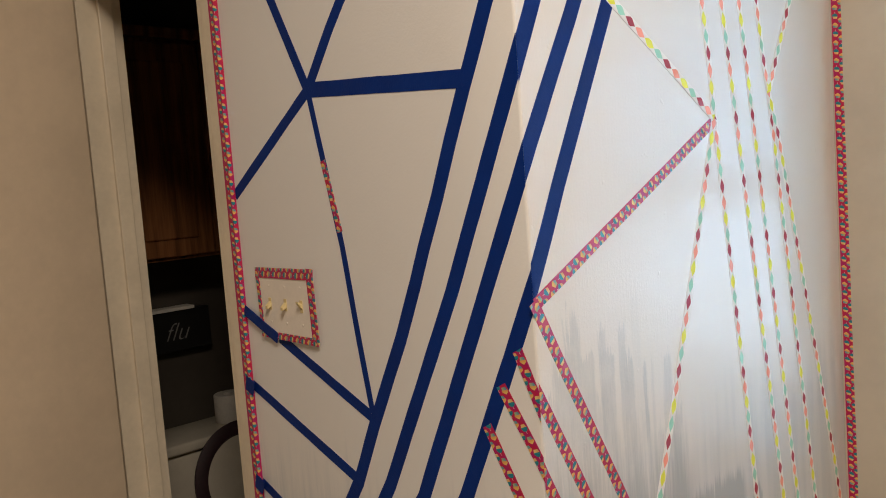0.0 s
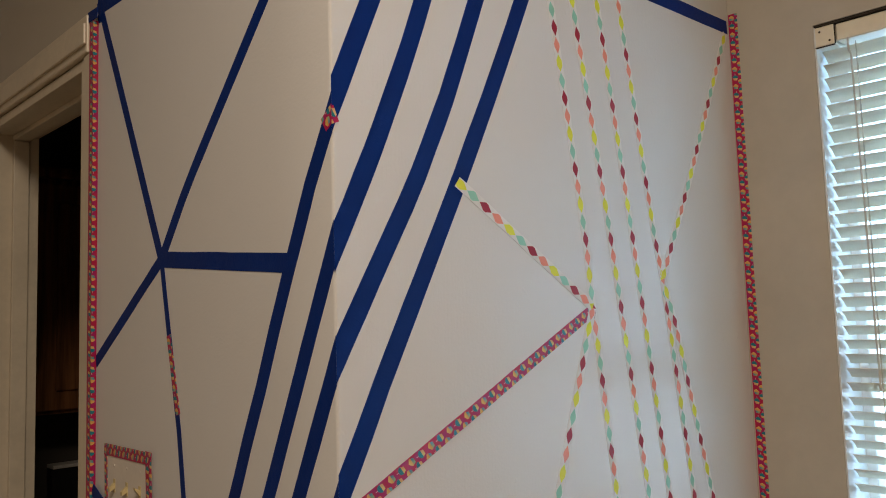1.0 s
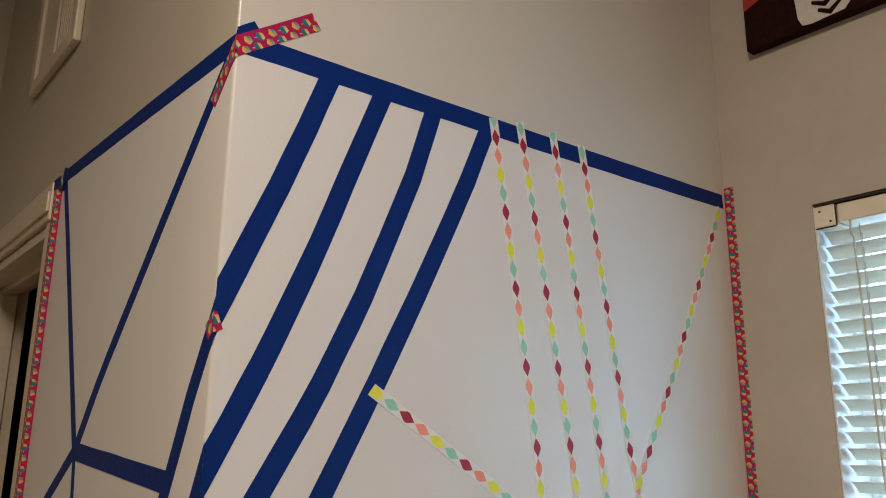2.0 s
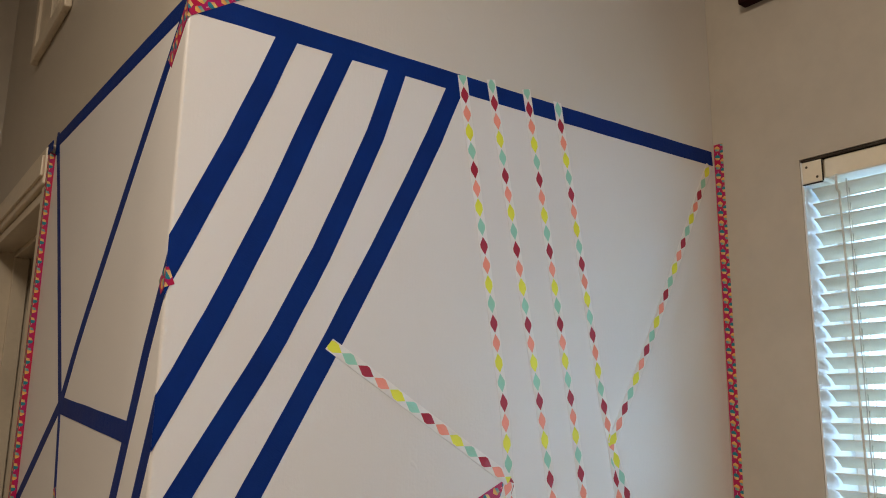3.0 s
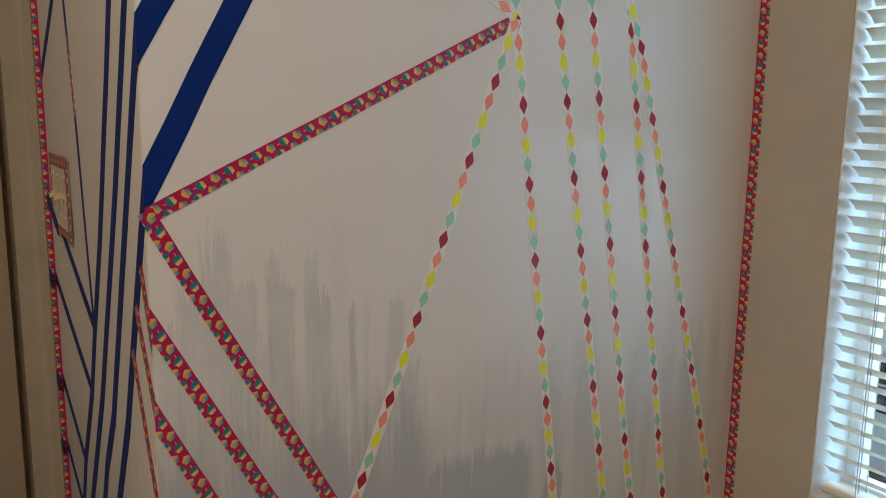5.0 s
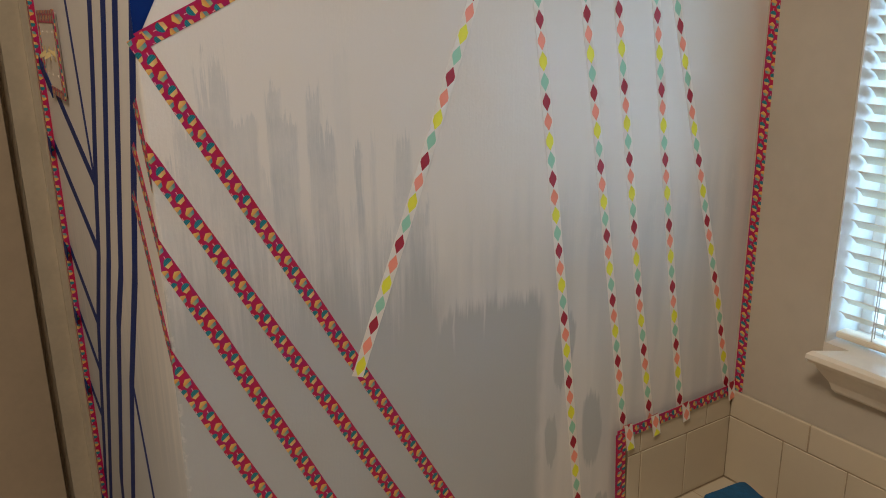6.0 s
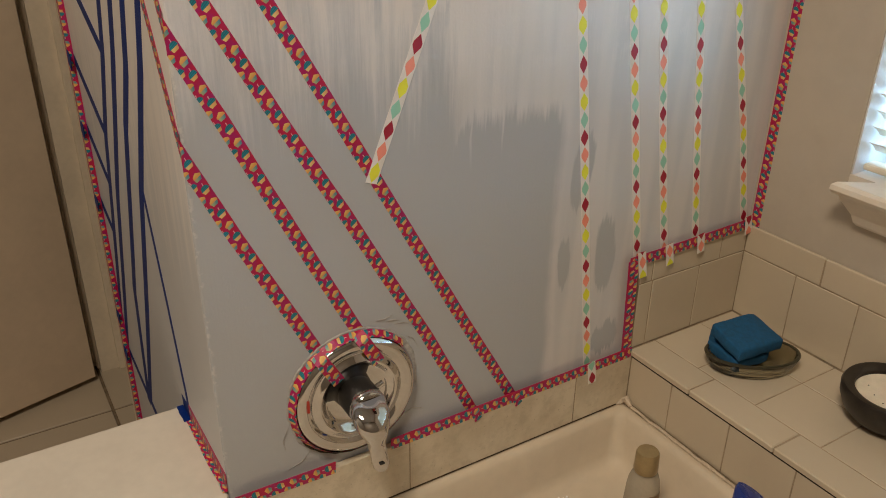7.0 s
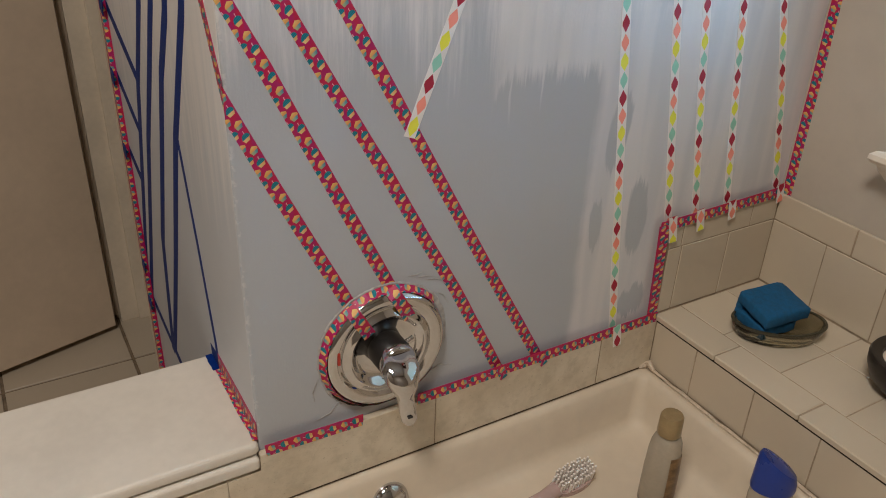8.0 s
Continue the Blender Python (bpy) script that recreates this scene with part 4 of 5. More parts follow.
    tape("red", [("B", [(0.000, 1.328), (0.038, 1.258), (0.100, 1.146), (0.220, 0.928), (0.325, 0.737), (0.427, 0.557), (0.437, 0.538)])], rw, "slanting down to the tiles", lift=0.0001)
    for b_run, a_run in (([(-0.02, 1.252), (0.0, 1.216), (0.034, 1.154), (0.106, 1.022), (0.174, 0.903), (0.224, 0.811), (0.281, 0.708), (0.355, 0.562), (0.367, 0.538)], [(-0.02, 1.160), (0.030, 1.270)]),
                         ([(-0.02, 1.162), (0.0, 1.120), (0.0435, 1.034), (0.096, 0.923), (0.137, 0.838), (0.205, 0.697)], [(-0.02, 1.098), (0.060, 1.222)]),
                         ([(-0.02, 1.045), (0.0, 1.000), (0.027, 0.942), (0.045, 0.902), (0.086, 0.817), (0.109, 0.770), (0.149, 0.685)], [(-0.02, 0.975), (0.089, 1.168)])):
        tape("red", [("B", b_run), ("A", a_run)], rw, "slanting down and turning the corner", lift=0.0001, clip=True)
    tape("red", [("B", [(0.006, 0.553), (0.140, 0.550)])], 0.018, "over the row of tiles", lift=0.0110)
    tape("red", [("B", [(0.222, 0.553), (0.660, 0.556)])], 0.018, "over the row of tiles", lift=0.0110)
    tape("red", [("B", [(0.650, 0.549), (0.642, 0.727)])], 0.0195, "beside the step of tiles", lift=0.0100)
    tape("red", [("B", [(0.635, 0.722), (0.899, 0.729)])], 0.0175, "along the top of the tiles", lift=0.0095)
    tape("red", [("A", [(0.000, 0.580), (0.162, 0.581)])], 0.026, "along the end of the half wall", lift=0.00014)
    tape("red", [("B", [(0.427, 0.562), (0.437, 0.539)])], rw * 0.75, "torn end lapped over the tiles", lift=0.0123)
    tape("red", [("B", [(0.355, 0.562), (0.365, 0.539)])], rw * 0.75, "torn end lapped over the tiles", lift=0.0123)
    # halves folded down on to the cap of the half wall
    for kind, y0, y1, out, where in (("red", -0.002, 0.160, 0.0065, "lapped on to the cap of the half wall"), ("blue", 0.160, 0.200, 0.010, "lapped on to the back corner of the cap")):
        bm = bmesh.new()
        uv = bm.loops.layers.uv.new("UVMap")
        rng = random.Random(len(where))
        steps = 9
        line = []
        for i in range(steps):
            y = y0 + (y1 - y0) * i / (steps - 1)
            o = out + rng.uniform(-0.0012, 0.0012)
            line.append([(bm.verts.new((-o, y, 0.5674)), (y, -o)), (bm.verts.new((-o, y, 0.5678)), (y, -o)), (bm.verts.new((-0.0002, y, 0.5680)), (y, 0.004))])
        for p, q in zip(line, line[1:]):
            for k in range(2):
                quad = (p[k], p[k + 1], q[k + 1], q[k])
                f = bm.faces.new([c[0] for c in quad])
                for loop, c in zip(f.loops, quad):
                    loop[uv].uv = c[1]
        ob = link("printed_tape" if kind == "red" else "painters_tape", bm, TAPES[kind][0])
        tagged(ob, TAPES[kind][1] + " " + where, "tape", kind + " tape on the walls")
    # washi tape
    dw = 0.0150
    X, N = (0.447, 1.541), (0.635, 1.584)

    def washi(points, anchor, where, lift=0.0, tail=None):
        total, best = 0.0, None
        for p, q in zip(points, points[1:]):
            p, q, a = Vector(p), Vector(q), Vector(anchor)
            t = (a - p).dot(q - p) / (q - p).length_squared
            if -0.02 <= t <= 1.02:
                off = ((p + (q - p) * t) - a).length
                if best is None or off < best[0]:
                    best = (off, total + t * (q - p).length)
            total += (q - p).length
        runs = [("B", points)]
        if tail:
            start = total - (Vector(points[-1]) - Vector(tail[0])).length
            runs.append(("B", tail, dw, 0.0118, start))
        tape("diamond", runs, dw, where, lift, best[1])

    washi([(0.366, 2.062), (0.438, 1.634), X, (0.524, 0.976), (0.580, 0.530)], (0.467, 1.437), "down the wall to the tiles", tail=[(0.5758, 0.564), (0.5815, 0.526)])
    washi([(0.415, 2.070), (0.499, 1.641), (0.618, 0.954), (0.663, 0.690)], (0.519, 1.541), "down the wall to the tiles", tail=[(0.6550, 0.738), (0.6635, 0.692)])
    washi([(0.480, 2.072), (0.556, 1.648), (0.673, 0.941), (0.720, 0.694)], (0.574, 1.546), "down the wall to the tiles", tail=[(0.7120, 0.738), (0.7200, 0.700)])
    washi([(0.540, 2.068), (0.617, 1.655), N, (0.747, 0.924), (0.789, 0.692)], (0.638, 1.536), "down the wall to the tiles", tail=[(0.7815, 0.739), (0.7880, 0.704)])
    washi([N, (0.664, 1.516), (0.852, 0.900), (0.899, 0.718)], (0.664, 1.516), "down towards the inner corner", 0.0001, tail=[(0.8920, 0.745), (0.8980, 0.712)])
    washi([(0.896, 2.042), (0.733, 1.747), N], (0.661, 1.636), "from the inner corner to a junction", 0.0001)
    washi([(0.184, 1.696), X], (0.319, 1.615), "from a blue strip to a junction", 0.0001)
    washi([X, (0.290, 1.133), (0.209, 0.934)], (0.344, 1.275), "from a junction to a red strip", 0.0001)


tape_layout()


# ---------------------------------------------------------------- tub valve
def valve():
    c = (0.1755, 0.0, 0.6525)
    v = thing("shower_valve", "round chrome tub valve with a lever handle, edge taped", "valve", at=c)
    m = pose(0, 0, 0, 90, 0, 0)
    prof = [(0.0, 0.004), (0.030, 0.0045), (0.040, 0.006), (0.046, 0.0095), (0.0495, 0.0150), (0.053, 0.0165), (0.0565, 0.0150), (0.060, 0.0120), (0.063, 0.0115), (0.068, 0.0145), (0.074, 0.0165), (0.080, 0.0150), (0.0845, 0.0095), (0.0870, 0.0)]
    part("escutcheon", lathe(bmesh.new(), prof, 96, m), M_CHROME, v, "dished chrome plate", smooth=True)
    part("collar", lathe(bmesh.new(), [(0.0, 0.036), (0.0225, 0.036), (0.0250, 0.033), (0.0250, 0.004)], 40, m), M_BLACK, v, "black collar", smooth=True)
    part("stem_ring", lathe(bmesh.new(), [(0.0, 0.046), (0.0225, 0.046), (0.0250, 0.043), (0.0250, 0.0375), (0.020, 0.0365)], 40, m), M_CHROME, v, smooth=True)
    part("stop_screw", tube(bmesh.new(), [(0.018, -0.030, 0.018), (0.027, -0.031, 0.023)], [0.004, 0.004], 12), M_CHROME, v, smooth=True)
    # torn edge of paint and old sealant round the plate
    bm = bmesh.new()
    rng = random.Random(3)
    rows = []
    for i in range(120):
        a = 2 * math.pi * i / 120
        w = 0.0915 + 0.005 * abs(noise.noise(Vector((math.cos(a) * 3, math.sin(a) * 3, 0.0)))) + rng.uniform(0, 0.0016)
        rows.append([bm.verts.new((r * math.cos(a), y, r * math.sin(a))) for r, y in ((w, -0.0003), (w - 0.0012, -0.0012 - rng.uniform(0, 0.0010)), (0.086, -0.0018))])
    for i in range(120):
        p, q = rows[i], rows[(i + 1) % 120]
        for k in range(2):
            bm.faces.new((p[k], q[k], q[k + 1], p[k + 1]))
    part("sealant", bm, M_SEAL, v, "ragged grey sealant round the plate")
    # dark gap under the lower edge of the plate
    gap = [(0.0905 * math.cos(radians(a)), -0.0030, 0.0905 * math.sin(radians(a))) for a in range(214, 289, 5)]
    part("gap", tube(bmesh.new(), gap, [0.0008] + [0.0019 + 0.0006 * math.sin(i * 2.3) for i in range(len(gap) - 2)] + [0.0008], 6), M_JOINT_SHADOW, v, "dark gap under the plate", smooth=True)
    # wrinkles where paint has dried over torn sealant
    for pts in ([(0.034, 0.095), (0.046, 0.094), (0.058, 0.097)], [(0.048, 0.090), (0.060, 0.089), (0.070, 0.085)], [(0.060, 0.083), (0.078, 0.080), (0.090, 0.070)], [(0.076, 0.060), (0.088, 0.052), (0.096, 0.036)],
                [(0.070, -0.066), (0.086, -0.060), (0.104, -0.066)], [(-0.092, -0.022), (-0.100, -0.040), (-0.098, -0.056)], [(-0.066, -0.070), (-0.078, -0.082), (-0.098, -0.088)]):
        fine = [Vector(pts[0]).lerp(Vector(pts[1]), 0.5)] + [Vector(p) for p in pts[1:]]
        line = [(p.x, -0.0006, p.y) for p in [Vector(pts[0])] + fine]
        part("paint_wrinkle", tube(bmesh.new(), line, [0.0002] + [0.0006 + 0.0003 * rng.random() for _ in line[2:]] + [0.0002], 6), M_SEAL, v, smooth=True)
    # lever: a swelling hub that runs down into a flat blade
    bm = bmesh.new()
    path = [((-0.001, -0.042, 0.018), 0.010, 0.012), ((-0.003, -0.050, 0.015), 0.0185, 0.017), ((-0.005, -0.057, 0.006), 0.0215, 0.020), ((-0.0055, -0.061, -0.006), 0.0205, 0.019), ((-0.0045, -0.064, -0.018), 0.0165, 0.0155),
            ((-0.003, -0.066, -0.030), 0.0130, 0.011), ((-0.002, -0.068, -0.043), 0.0115, 0.0075), ((-0.001, -0.071, -0.056), 0.0120, 0.006), ((0.0, -0.074, -0.067), 0.0115, 0.0055), ((0.0005, -0.075, -0.073), 0.0070, 0.004)]
    rings = []
    for p, wx, wy in path:
        if wx > 0.0135:
            wx, wy = wx * 1.12, wy * 1.12
        rings.append([bm.verts.new((p[0] + wx * math.cos(2 * math.pi * k / 24), p[1] + wy * math.sin(2 * math.pi * k / 24), p[2] + 0.35 * wy * math.sin(2 * math.pi * k / 24))) for k in range(24)])
    for a, b in zip(rings, rings[1:]):
        for k in range(24):
            bm.faces.new((a[k], a[(k + 1) % 24], b[(k + 1) % 24], b[k]))
    bm.faces.new(rings[0])
    bm.faces.new(rings[-1])
    part("lever", bm, M_CHROME, v, "curved chrome lever handle", smooth=True)
    part("slot", boxed(-0.0050, 0.0020, -0.0805, -0.0775, -0.0615, -0.0592, bevel=0.0008), M_BLACK, v, "small dark slot in the lever")
    part("hot_mark", boxed(-0.0710, -0.0675, -0.0172, -0.0140, 0.002, 0.020, bevel=0.0005), plain("red_mark", (0.45, 0.03, 0.015), 0.4), v, "small red temperature mark")
    # tape round the rim
    bm = bmesh.new()
    uv = bm.loops.layers.uv.new("UVMap")
    rows = []
    for i in range(97):
        a = radians(38 + 285 * i / 96)
        outer = 0.0905 + 0.0005 * math.sin(i * 1.7)
        rows.append([(bm.verts.new((r * math.cos(a), y, r * math.sin(a))), (0.088 * a, w)) for r, y, w in ((outer, -0.0022, 0.006), (0.0882, -0.0060, 0.002), (0.0860, -0.0100, -0.002), (0.0843, -0.0122, -0.005))])
    for a, b in zip(rows, rows[1:]):
        for k in range(3):
            quad = (a[k], a[k + 1], b[k + 1], b[k])
            f = bm.faces.new([q[0] for q in quad])
            for loop, q in zip(f.loops, quad):
                loop[uv].uv = q[1]
    part("rim_tape", bm, M_RED, v, "crimson printed tape round the rim")
    for x0, z0, x1, z1 in ((0.004, 0.090, 0.030, 0.043), (-0.052, 0.078, -0.026, 0.032)):
        bm = bmesh.new()
        uv = bm.loops.layers.uv.new("UVMap")
        d = Vector((x1 - x0, z1 - z0)).normalized() * 0.0085
        n_ = 7
        rows = []
        for i in range(n_):
            t = i / (n_ - 1)
            x, z = x0 + (x1 - x0) * t, z0 + (z1 - z0) * t
            y = -0.0185 + 0.003 * max(0.0, t - 0.6) / 0.4 if t > 0.08 else -0.009
            rows.append([(bm.verts.new((x - d.y, y, z + d.x)), (t * 0.055, 0.0085)), (bm.verts.new((x + d.y, y, z - d.x)), (t * 0.055, -0.0085))])
        for a, b in zip(rows, rows[1:]):
            quad = (a[0], a[1], b[1], b[0])
            f = bm.faces.new([q[0] for q in quad])
            for loop, q in zip(f.loops, quad):
                loop[uv].uv = q[1]
        part("tape_end", bm, M_RED, v, "loose end of crimson tape over the chrome")


valve()


# ---------------------------------------------------------------- things on the deck and in the tub
def soap_dish():
    d = thing("soap_dish", "oval smoked glass soap dish on the tile deck", "soap dish", at=(0.791, -0.138, DECK + 0.0005))
    d.rotation_euler = (0, 0, radians(-30.6))
    prof = [(0.0, 0.0), (0.050, 0.0), (0.056, 0.003), (0.0575, 0.007), (0.060, 0.013), (0.0635, 0.0205), (0.0640, 0.0245), (0.0615, 0.0255), (0.0575, 0.0225), (0.0545, 0.0150), (0.049, 0.0095), (0.0, 0.0075)]
    part("bowl", lathe(bmesh.new(), prof, 64, Matrix.Diagonal((1.14, 0.70, 1.0, 1))), M_DISH, d, smooth=True)
    ring = [(0.0640, 0.0245), (0.0652, 0.0262), (0.0640, 0.0285), (0.0610, 0.0288), (0.0596, 0.0270), (0.0605, 0.0256)]
    part("rim", lathe(bmesh.new(), ring + ring[:1], 64, Matrix.Diagonal((1.14, 0.70, 1.0, 1))), M_DISH_RIM, d, "thick dark glass rim", smooth=True)


def sponge():
    s = thing("scouring_pad", "blue scouring pad folded in two, lying on a glass dish", "sponge", at=(0.788, -0.120, DECK + 0.0135))
    s.rotation_euler = (radians(3), radians(2), radians(-3))
    bm = bmesh.new()

    def layer(x0, x1, y0, y1, z0, z1, lean, lift):
        made = bmesh.ops.create_cube(bm, size=1.0, matrix=Matrix.Translation(((x0 + x1) / 2, (y0 + y1) / 2, (z0 + z1) / 2)) @ Matrix.Diagonal((x1 - x0, y1 - y0, z1 - z0, 1)))["verts"]
        for v in made:
            v.co.x += lean * v.co.y
            v.co.z += lift * (v.co.y + 0.035)
        bmesh.ops.bevel(bm, geom=list({e for v in made for e in v.link_edges}), offset=0.0038, segments=3, affect="EDGES", profile=0.5)

    layer(-0.045, 0.026, -0.033, 0.034, 0.0, 0.0185, 0.05, 0.0)
    layer(-0.047, 0.048, -0.037, 0.033, 0.0225, 0.0425, 0.12, 0.10)
    # the fold joins both layers along the back
    layer(-0.043, 0.027, 0.022, 0.036, 0.002, 0.0440, 0.08, 0.0)
    bmesh.ops.subdivide_edges(bm, edges=[e for e in bm.edges if e.calc_length() > 0.02], cuts=6, use_grid_fill=True)
    for v in bm.verts:
        v.co += Vector((1, 1, 1)) * 0.0012 * noise.noise(v.co * 55) + v.co.normalized() * 0.0007 * noise.noise(v.co * 300)
        if v.co.z > 0.021:
            v.co.z -= 5.0 * max(0.0, v.co.x - 0.018) ** 2
    part("pad", bm, M_SPONGE, s, smooth=True)


def candle_bowl():
    c = thing("candle", "white candle in a dark round stoneware bowl", "candle", at=(0.846, -0.330, DECK + 0.0005))
    prof = [(0.0, 0.0), (0.030, 0.0), (0.046, 0.006), (0.060, 0.020), (0.067, 0.038), (0.068, 0.052), (0.0655, 0.0565), (0.060, 0.0565), (0.0505, 0.052), (0.049, 0.046), (0.0, 0.046)]
    part("bowl", lathe(bmesh.new(), prof, 64), M_BOWL, c, smooth=True)
    part("wax", lathe(bmesh.new(), [(0.0, 0.0475), (0.030, 0.0478), (0.047, 0.0486), (0.0492, 0.0465)], 48), M_CANDLE, c, "off-white wax with dark specks", smooth=True)
    part("wick", tube(bmesh.new(), [(0.0, 0.0, 0.0465), (0.001, 0.001, 0.053), (0.004, 0.002, 0.0575)], 0.0012, 6), M_BLACK, c)
    for x, y in ((-0.026, 0.012), (-0.012, 0.030), (0.018, -0.022), (-0.034, -0.006)):
        part("soot_speck", lathe(bmesh.new(), [(0.0, 0.0012), (0.0012, 0.0), ], 8, Matrix.Translation((x, y, 0.0480))), M_BLACK, c)


SHELF = RIM - 0.085


def gold_bottle():
    b = thing("shampoo_bottle", "cloudy plastic bottle with a gold cap and brown label", "bottle", at=(0.532, -0.186, SHELF))
    b.scale = (1.0, 1.0, 0.945)
    b.rotation_euler = (0, 0, radians(-40))
    m = Matrix.Diagonal((0.87, 0.68, 1.0, 1))
    part("body", lathe(bmesh.new(), [(0.0, 0.0), (0.027, 0.0), (0.030, 0.004), (0.0290, 0.070), (0.0270, 0.108), (0.0250, 0.122), (0.0215, 0.132), (0.0175, 0.139), (0.0, 0.139)], 48, m), M_BOTTLE, b, smooth=True)
    part("cap", lathe(bmesh.new(), [(0.0165, 0.1385), (0.0172, 0.140), (0.0162, 0.170), (0.0145, 0.173), (0.0, 0.1735)], 48), M_CAP, b, "gold screw cap", smooth=True)
    part("label_band", lathe(bmesh.new(), [(0.0304, 0.020), (0.0296, 0.070), (0.0279, 0.102)], 24, m, arc=(radians(-72), radians(50))), M_LABEL, b, "brown and gold label")


def blue_bottle():
    b = thing("shampoo_bottle", "white plastic bottle with a slanted blue cap", "bottle", at=(0.590, -0.322, SHELF))
    b.scale = (0.9, 0.9, 1.20)
    b.rotation_euler = (0, 0, radians(-35))
    m = Matrix.Diagonal((1.0, 0.7, 1.0, 1))
    part("body", lathe(bmesh.new(), [(0.0, 0.0), (0.028, 0.0), (0.031, 0.005), (0.032, 0.085), (0.031, 0.098), (0.0, 0.099)], 48, m), M_BOTTLE, b, smooth=True)
    bm = lathe(bmesh.new(), [(0.0325, 0.099), (0.0330, 0.103), (0.0315, 0.128), (0.0285, 0.134), (0.0, 0.136)], 48, m)
    for v in bm.verts:
        if v.co.z > 0.11:
            v.co.z -= 0.55 * v.co.x
    part("cap", bm, M_BLUECAP, b, "blue cap with a slanted top", smooth=True)


def nail_brush():
    b = thing("nail_brush", "pale pink bristle brush with a grey grip", "brush", at=(0.443, -0.101, SHELF + 0.001))
    b.rotation_euler = (radians(8), 0, radians(7))
    b.scale = (1.38, 1.25, 1.15)
    bm = bmesh.new()
    outline = []
    for k in range(28):
        a = 2 * math.pi * k / 28
        outline.append((0.030 * math.cos(a) * (1 if abs(math.cos(a)) < 0.9 else 0.97), 0.0165 * math.sin(a)))
    prism(bm, outline, "z", 0.0, 0.010)
    bmesh.ops.bevel(bm, geom=[e for e in bm.edges if e.calc_length() < 0.009], offset=0.0015, segments=2, affect="EDGES")
    part("head", bm, M_PINK, b, smooth=True)
    part("handle", tube(bmesh.new(), [(-0.024, 0, 0.006), (-0.045, -0.001, 0.008), (-0.075, -0.002, 0.009), (-0.115, -0.002, 0.007), (-0.135, -0.002, 0.005)], [0.010, 0.0075, 0.009, 0.010, 0.006], 14), M_PINK, b, smooth=True)
    part("grip", tube(bmesh.new(), [(-0.070, -0.002, 0.0115), (-0.085, -0.002, 0.0125), (-0.112, -0.002, 0.0105)], [0.004, 0.0085, 0.004], 12), M_GREYRUB, b, smooth=True)
    tufts = bmesh.new()
    rng = random.Random(9)
    for i in range(13):
        for j in range(6):
            x, y = -0.0252 + 0.0042 * i, -0.0125 + 0.005 * j
            if (x / 0.029) ** 2 + (y / 0.0155) ** 2 < 1.02:
                top = (x + rng.uniform(-0.001, 0.001), y + rng.uniform(-0.001, 0.001), 0.0245 + rng.uniform(-0.0008, 0.0008))
                tube(tufts, [(x, y, 0.009), top], [0.0011, 0.0014], 6)
    tagged(part("bristles", tufts, M_BRISTLE, b, "white bristle tufts"), kind="stuff")


soap_dish()
sponge()
candle_bowl()
gold_bottle()
blue_bottle()
nail_brush()


# ---------------------------------------------------------------- fixtures on the walls
def switch_plate():
    s = thing("light_switch", "ivory three-gang switch plate edged with crimson tape", "light switch", at=(0.0, 0.522, 1.2955))
    part("plate", boxed(-0.0042, -0.0005, -0.079, 0.079, -0.057, 0.057, bevel=0.0015), M_PLATE, s)
    for i, (y, up) in enumerate(((0.046, -1), (0.0, -1), (-0.046, 1))):
        bm = boxed(-0.0048, -0.0043, y - 0.004, y + 0.004, -0.010, 0.010)
        part("slot", bm, M_TOGGLE, s)
        bm = bmesh.new()
        prism(bm, [(-0.0047, -0.004), (-0.0047, 0.004), (-0.0125, 0.003 + up * 0.006), (-0.0125, -0.001 + up * 0.007)], "y", y - 0.0034, y + 0.0034)
        part("toggle", bm, M_TOGGLE, s, "yellowed toggle")
        for z in (-0.030, 0.030):
            part("screw", lathe(bmesh.new(), [(0.0, 0.0010), (0.0016, 0.0007), (0.002, 0.0)], 12, pose(-0.0042, y, z, 0, -90, 0)), M_PLATE, s)
    for pts, w in (([(0.084, 0.0515), (-0.084, 0.0515)], 0.0175), ([(-0.0745, 0.060), (-0.0790, -0.060)], 0.0175), ([(0.079, 0.058), (0.0755, -0.056)], 0.010), ([(0.080, -0.0525), (-0.084, -0.0545)], 0.012)):
        bm = bmesh.new()
        uv = bm.loops.layers.uv.new("UVMap")
        ribbon(bm, uv, "A", pts, w, 0.0050, seed=int(w * 9000))
        part("edge_tape", bm, M_RED, s, "crimson printed tape along the edge")


def vent():
    v = thing("air_vent", "cream return air grille, partly covered, high on the wall", "vent", at=(0.0, 0.818, 2.455))
    hy, hz, f = 0.158, 0.135, 0.030
    for y0, y1, z0, z1 in ((-hy, -hy + f, -hz, hz), (hy - f, hy, -hz, hz), (-hy + f, hy - f, hz - f, hz), (-hy + f, hy - f, -hz, -hz + f)):
        part("frame", boxed(-0.014, -0.0005, y0, y1, z0, z1, bevel=0.003), M_TRIM, v)
    # flat dark sheet in place of the shaded depth behind the slats
    part("backing", boxed(-0.0025, -0.0008, -hy + f, hy - f, -hz + f, hz - f), M_DUCT, v)
    part("cover_panel", boxed(-0.008, -0.003, 0.012, hy - f - 0.001, -hz + f + 0.001, hz - f - 0.001, bevel=0.001), M_TRIM, v, "plain cream panel over half of the grille")
    for i in range(9):
        y = -hy + f + 0.006 + i * 0.0150
        part("slat", boxed(-0.0048, -0.0026, y, y + 0.0058, -hz + f, hz - f, bevel=0.0006, seg=1), M_TRIM, v)


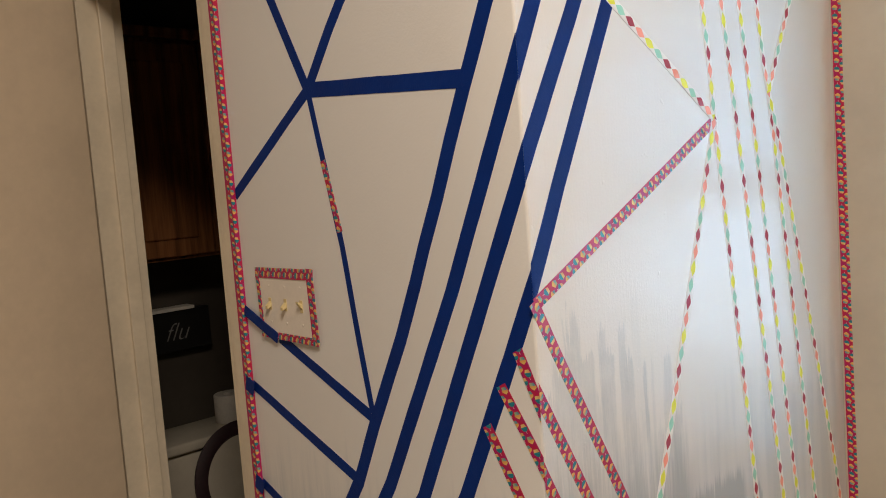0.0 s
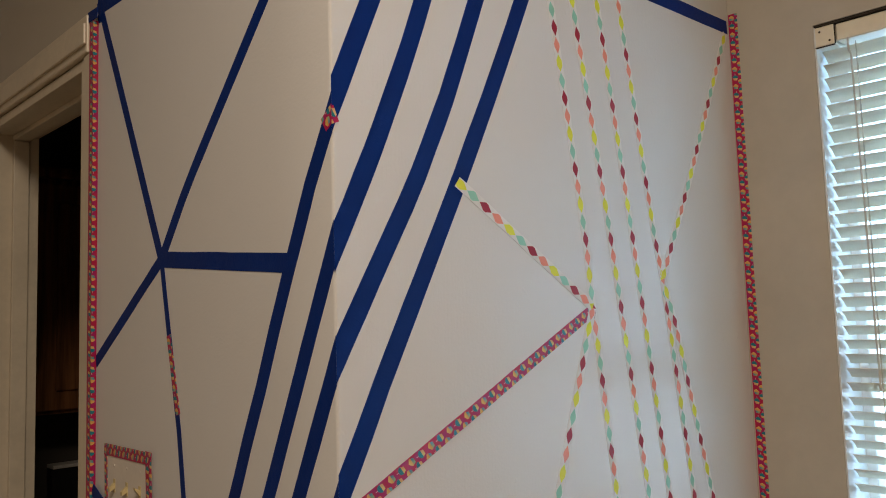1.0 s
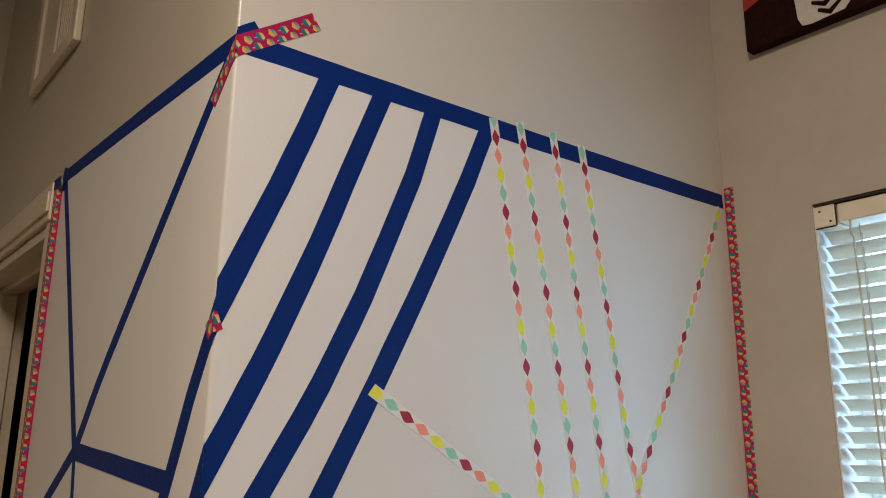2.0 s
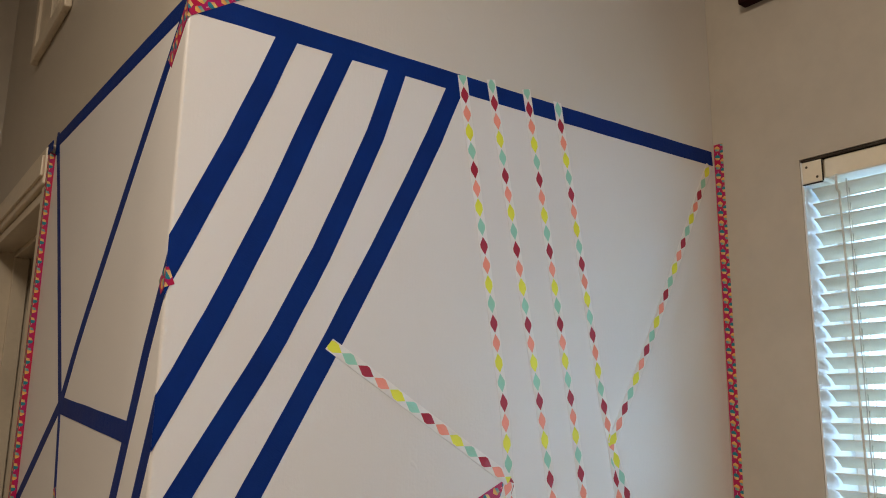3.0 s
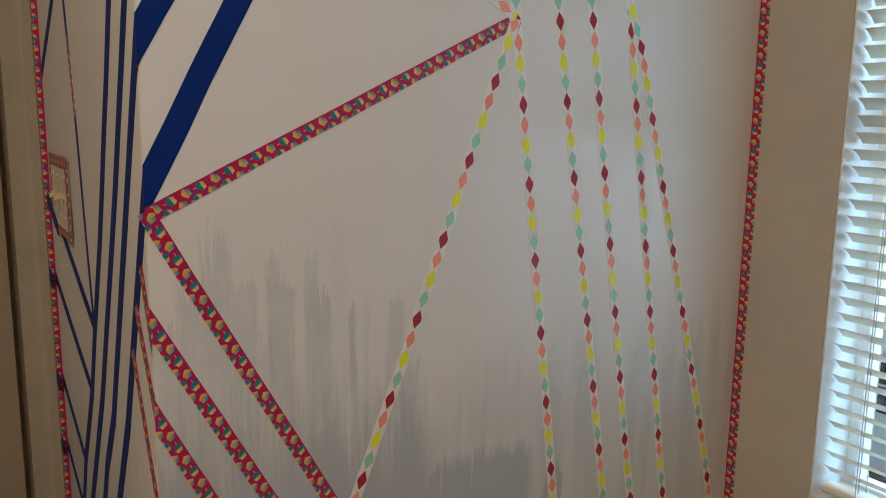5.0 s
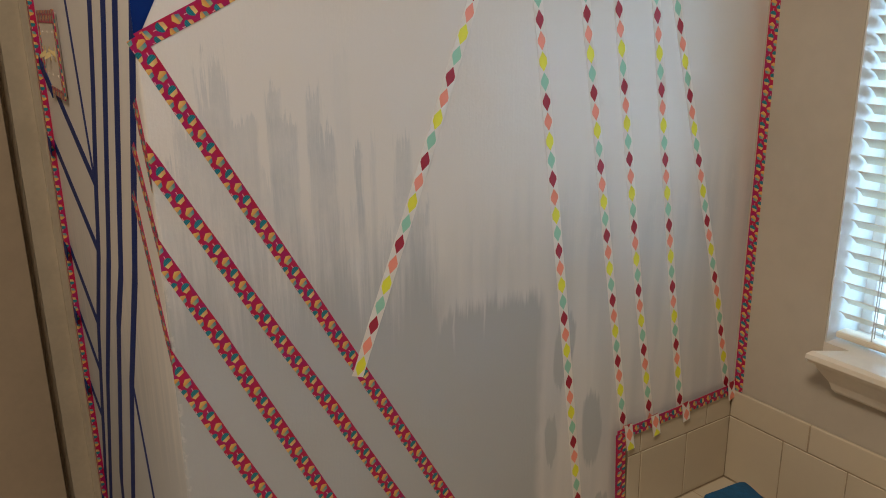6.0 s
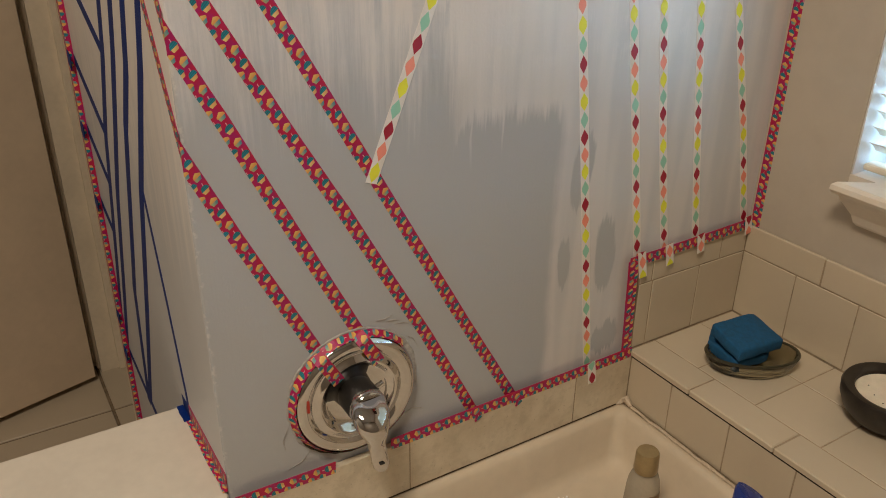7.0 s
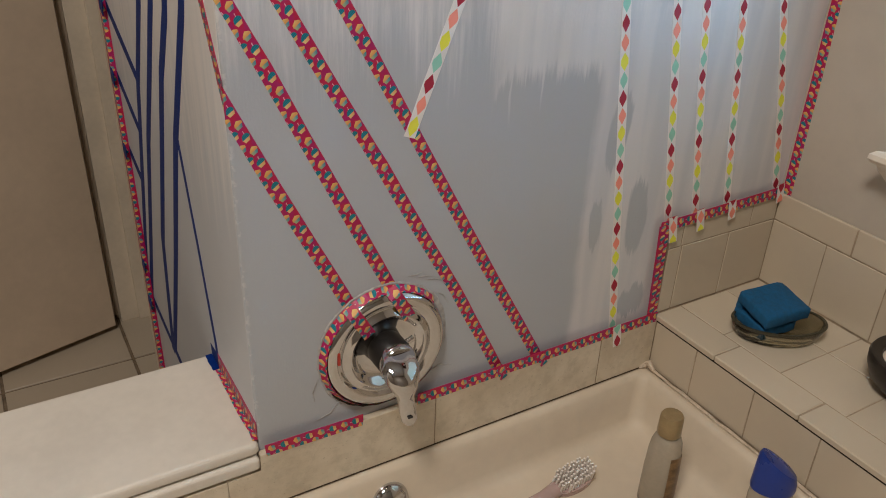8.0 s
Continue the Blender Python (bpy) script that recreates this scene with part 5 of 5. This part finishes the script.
def canvas():
    c = thing("wall_canvas", "dark maroon stretched canvas print with red and white shapes", "picture", at=(W, -0.004, 2.304))
    part("canvas", boxed(-0.022, -0.0005, -0.52, -0.075, 0.0, 0.42, bevel=0.002), M_CANVAS, c)
    bm = prism(bmesh.new(), [(-0.077, 0.075), (-0.25, 0.140), (-0.25, 0.30), (-0.077, 0.30)], "x", -0.0232, -0.0223)
    part("red_area", bm, M_CANVAS_RED, c)
    pts = [(-0.170, 0.020), (-0.176, 0.006), (-0.190, 0.003), (-0.245, 0.006), (-0.258, 0.020), (-0.262, 0.115), (-0.240, 0.135), (-0.180, 0.120), (-0.164, 0.100)]
    part("white_area", prism(bmesh.new(), pts, "x", -0.0246, -0.0235), M_CANVAS_WHITE, c)
    for i, (y, z, l) in enumerate(((-0.185, 0.075, 0.035), (-0.19, 0.056, 0.042), (-0.196, 0.038, 0.040), (-0.205, 0.021, 0.036))):
        part("dark_stroke", tube(bmesh.new(), [(-0.0247, y, z), (-0.0247, y - l * 0.5, z - 0.010), (-0.0247, y - l, z + 0.004)], [0.0030, 0.0048, 0.0026], 8), M_CANVAS, c)


switch_plate()
vent()
canvas()


# ---------------------------------------------------------------- toilet room seen through the doorway
def toilet():
    t = thing("toilet", "cream toilet with raised seat in a plum cover", "toilet", at=(0.645, 2.19, -0.045))
    part("tank", boxed(-0.27, 0.25, -0.215, -0.005, 0.36, 0.675, bevel=0.02, seg=3), M_PORCELAIN, t, smooth=True)
    part("tank_lid", boxed(-0.285, 0.265, -0.235, -0.002, 0.676, 0.712, bevel=0.010, seg=3), M_PORCELAIN, t, smooth=True)
    bm = lathe(bmesh.new(), [(0.10, 0.0), (0.11, 0.05), (0.12, 0.20), (0.17, 0.33), (0.185, 0.38), (0.15, 0.385), (0.10, 0.30), (0.0, 0.22)], 40, pose(0, -0.47, 0) @ Matrix.Diagonal((1, 1.25, 1, 1)))
    part("bowl", bm, M_PORCELAIN, t, smooth=True)
    oval = pose(0.0, -0.262, 0.545, 82, 0, 0) @ Matrix.Diagonal((1, 1.08, 1, 1))
    part("seat_cover", lathe(bmesh.new(), [(0.0, -0.012), (0.165, -0.012), (0.182, -0.004), (0.185, 0.008), (0.172, 0.018), (0.145, 0.018), (0.140, 0.008), (0.0, 0.006)], 48, oval), M_PLUM, t, "plum fabric cover round the raised lid", smooth=True)
    part("lid", lathe(bmesh.new(), [(0.0, 0.0135), (0.120, 0.0135), (0.138, 0.0085)], 48, oval), M_PORCELAIN, t, smooth=True)


def toilet_paper():
    p = thing("toilet_roll", "white toilet paper roll standing on the tank", "toilet paper", at=(0.690, 2.07, 0.668))
    part("roll", lathe(bmesh.new(), [(0.020, 0.0), (0.050, 0.0), (0.0525, 0.003), (0.0525, 0.098), (0.050, 0.101), (0.020, 0.101), (0.020, 0.0)], 40), M_PAPER, p, smooth=True)


def wall_cabinet():
    c = thing("wall_cabinet", "dark oak wall cabinet with panelled doors over the toilet", "cabinet", at=(0.62, 2.195, 1.285))
    part("body", boxed(-0.33, 0.33, -0.255, 0.0, 0.0, 0.72, bevel=0.002), M_WOOD, c)
    part("cornice", boxed(-0.345, 0.345, -0.285, 0.0, 0.7205, 0.755, bevel=0.006), M_WOOD, c)
    for x0, x1 in ((-0.325, -0.004), (0.004, 0.325)):
        d = part("door", boxed(x0, x1, -0.275, -0.256, 0.012, 0.705, bevel=0.004), M_WOOD, c)
        part("panel", boxed(x0 + 0.055, x1 - 0.055, -0.282, -0.2755, 0.07, 0.645, bevel=0.005), M_WOOD, d, "raised centre panel")


def plaque():
    s = thing("wall_plaque", "black plaque with white handwriting over the toilet tank", "sign", at=(0.535, 2.195, 1.020))
    part("board", boxed(-0.12, 0.15, -0.05, -0.003, -0.075, 0.070, bevel=0.002), M_SIGN, s)
    part("top_edge", boxed(-0.12, 0.09, -0.062, -0.002, 0.0705, 0.082, bevel=0.001), M_PAPER, s, "pale shelf edge")
    cu = bpy.data.curves.new("lettering", "FONT")
    cu.body, cu.size, cu.shear, cu.extrude, cu.offset = "flu", 0.092, 0.45, 0.0006, -0.0016
    ob = new("lettering", cu)
    ob.parent, ob.data = s, cu
    ob.matrix_basis = pose(-0.030, -0.0512, -0.036, 90, 0, 0)
    cu.materials.append(M_INK)


# unseen fixture, added round the assumed source of the warm room light
def unseen_ceiling_lamp():
    c = thing("unseen_ceiling_lamp", "unseen round ceiling lamp with a frosted glass shade, assumed for the warm room light", "ceiling lamp", at=(-0.78, -0.94, CEIL))
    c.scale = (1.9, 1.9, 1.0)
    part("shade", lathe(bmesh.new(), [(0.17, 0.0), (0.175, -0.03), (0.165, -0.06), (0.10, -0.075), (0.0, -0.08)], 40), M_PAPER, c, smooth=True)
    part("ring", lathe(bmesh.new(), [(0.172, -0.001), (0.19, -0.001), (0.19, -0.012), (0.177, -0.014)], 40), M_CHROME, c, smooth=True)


unseen_ceiling_lamp()
toilet()
toilet_paper()
wall_cabinet()
plaque()

# ---------------------------------------------------------------- tiles
tile_surround()
for i in range(-6, 4):
    for j in range(-6, 5):
        p = 0.3048
        tile(floor, M_FLOOR, -0.012 + i * p + 0.004, -0.012 + (i + 1) * p - 0.004, 1.085 + (j - 4) * p + 0.004, 1.085 + (j - 3) * p - 0.004, FLOOR - 0.0105, FLOOR)
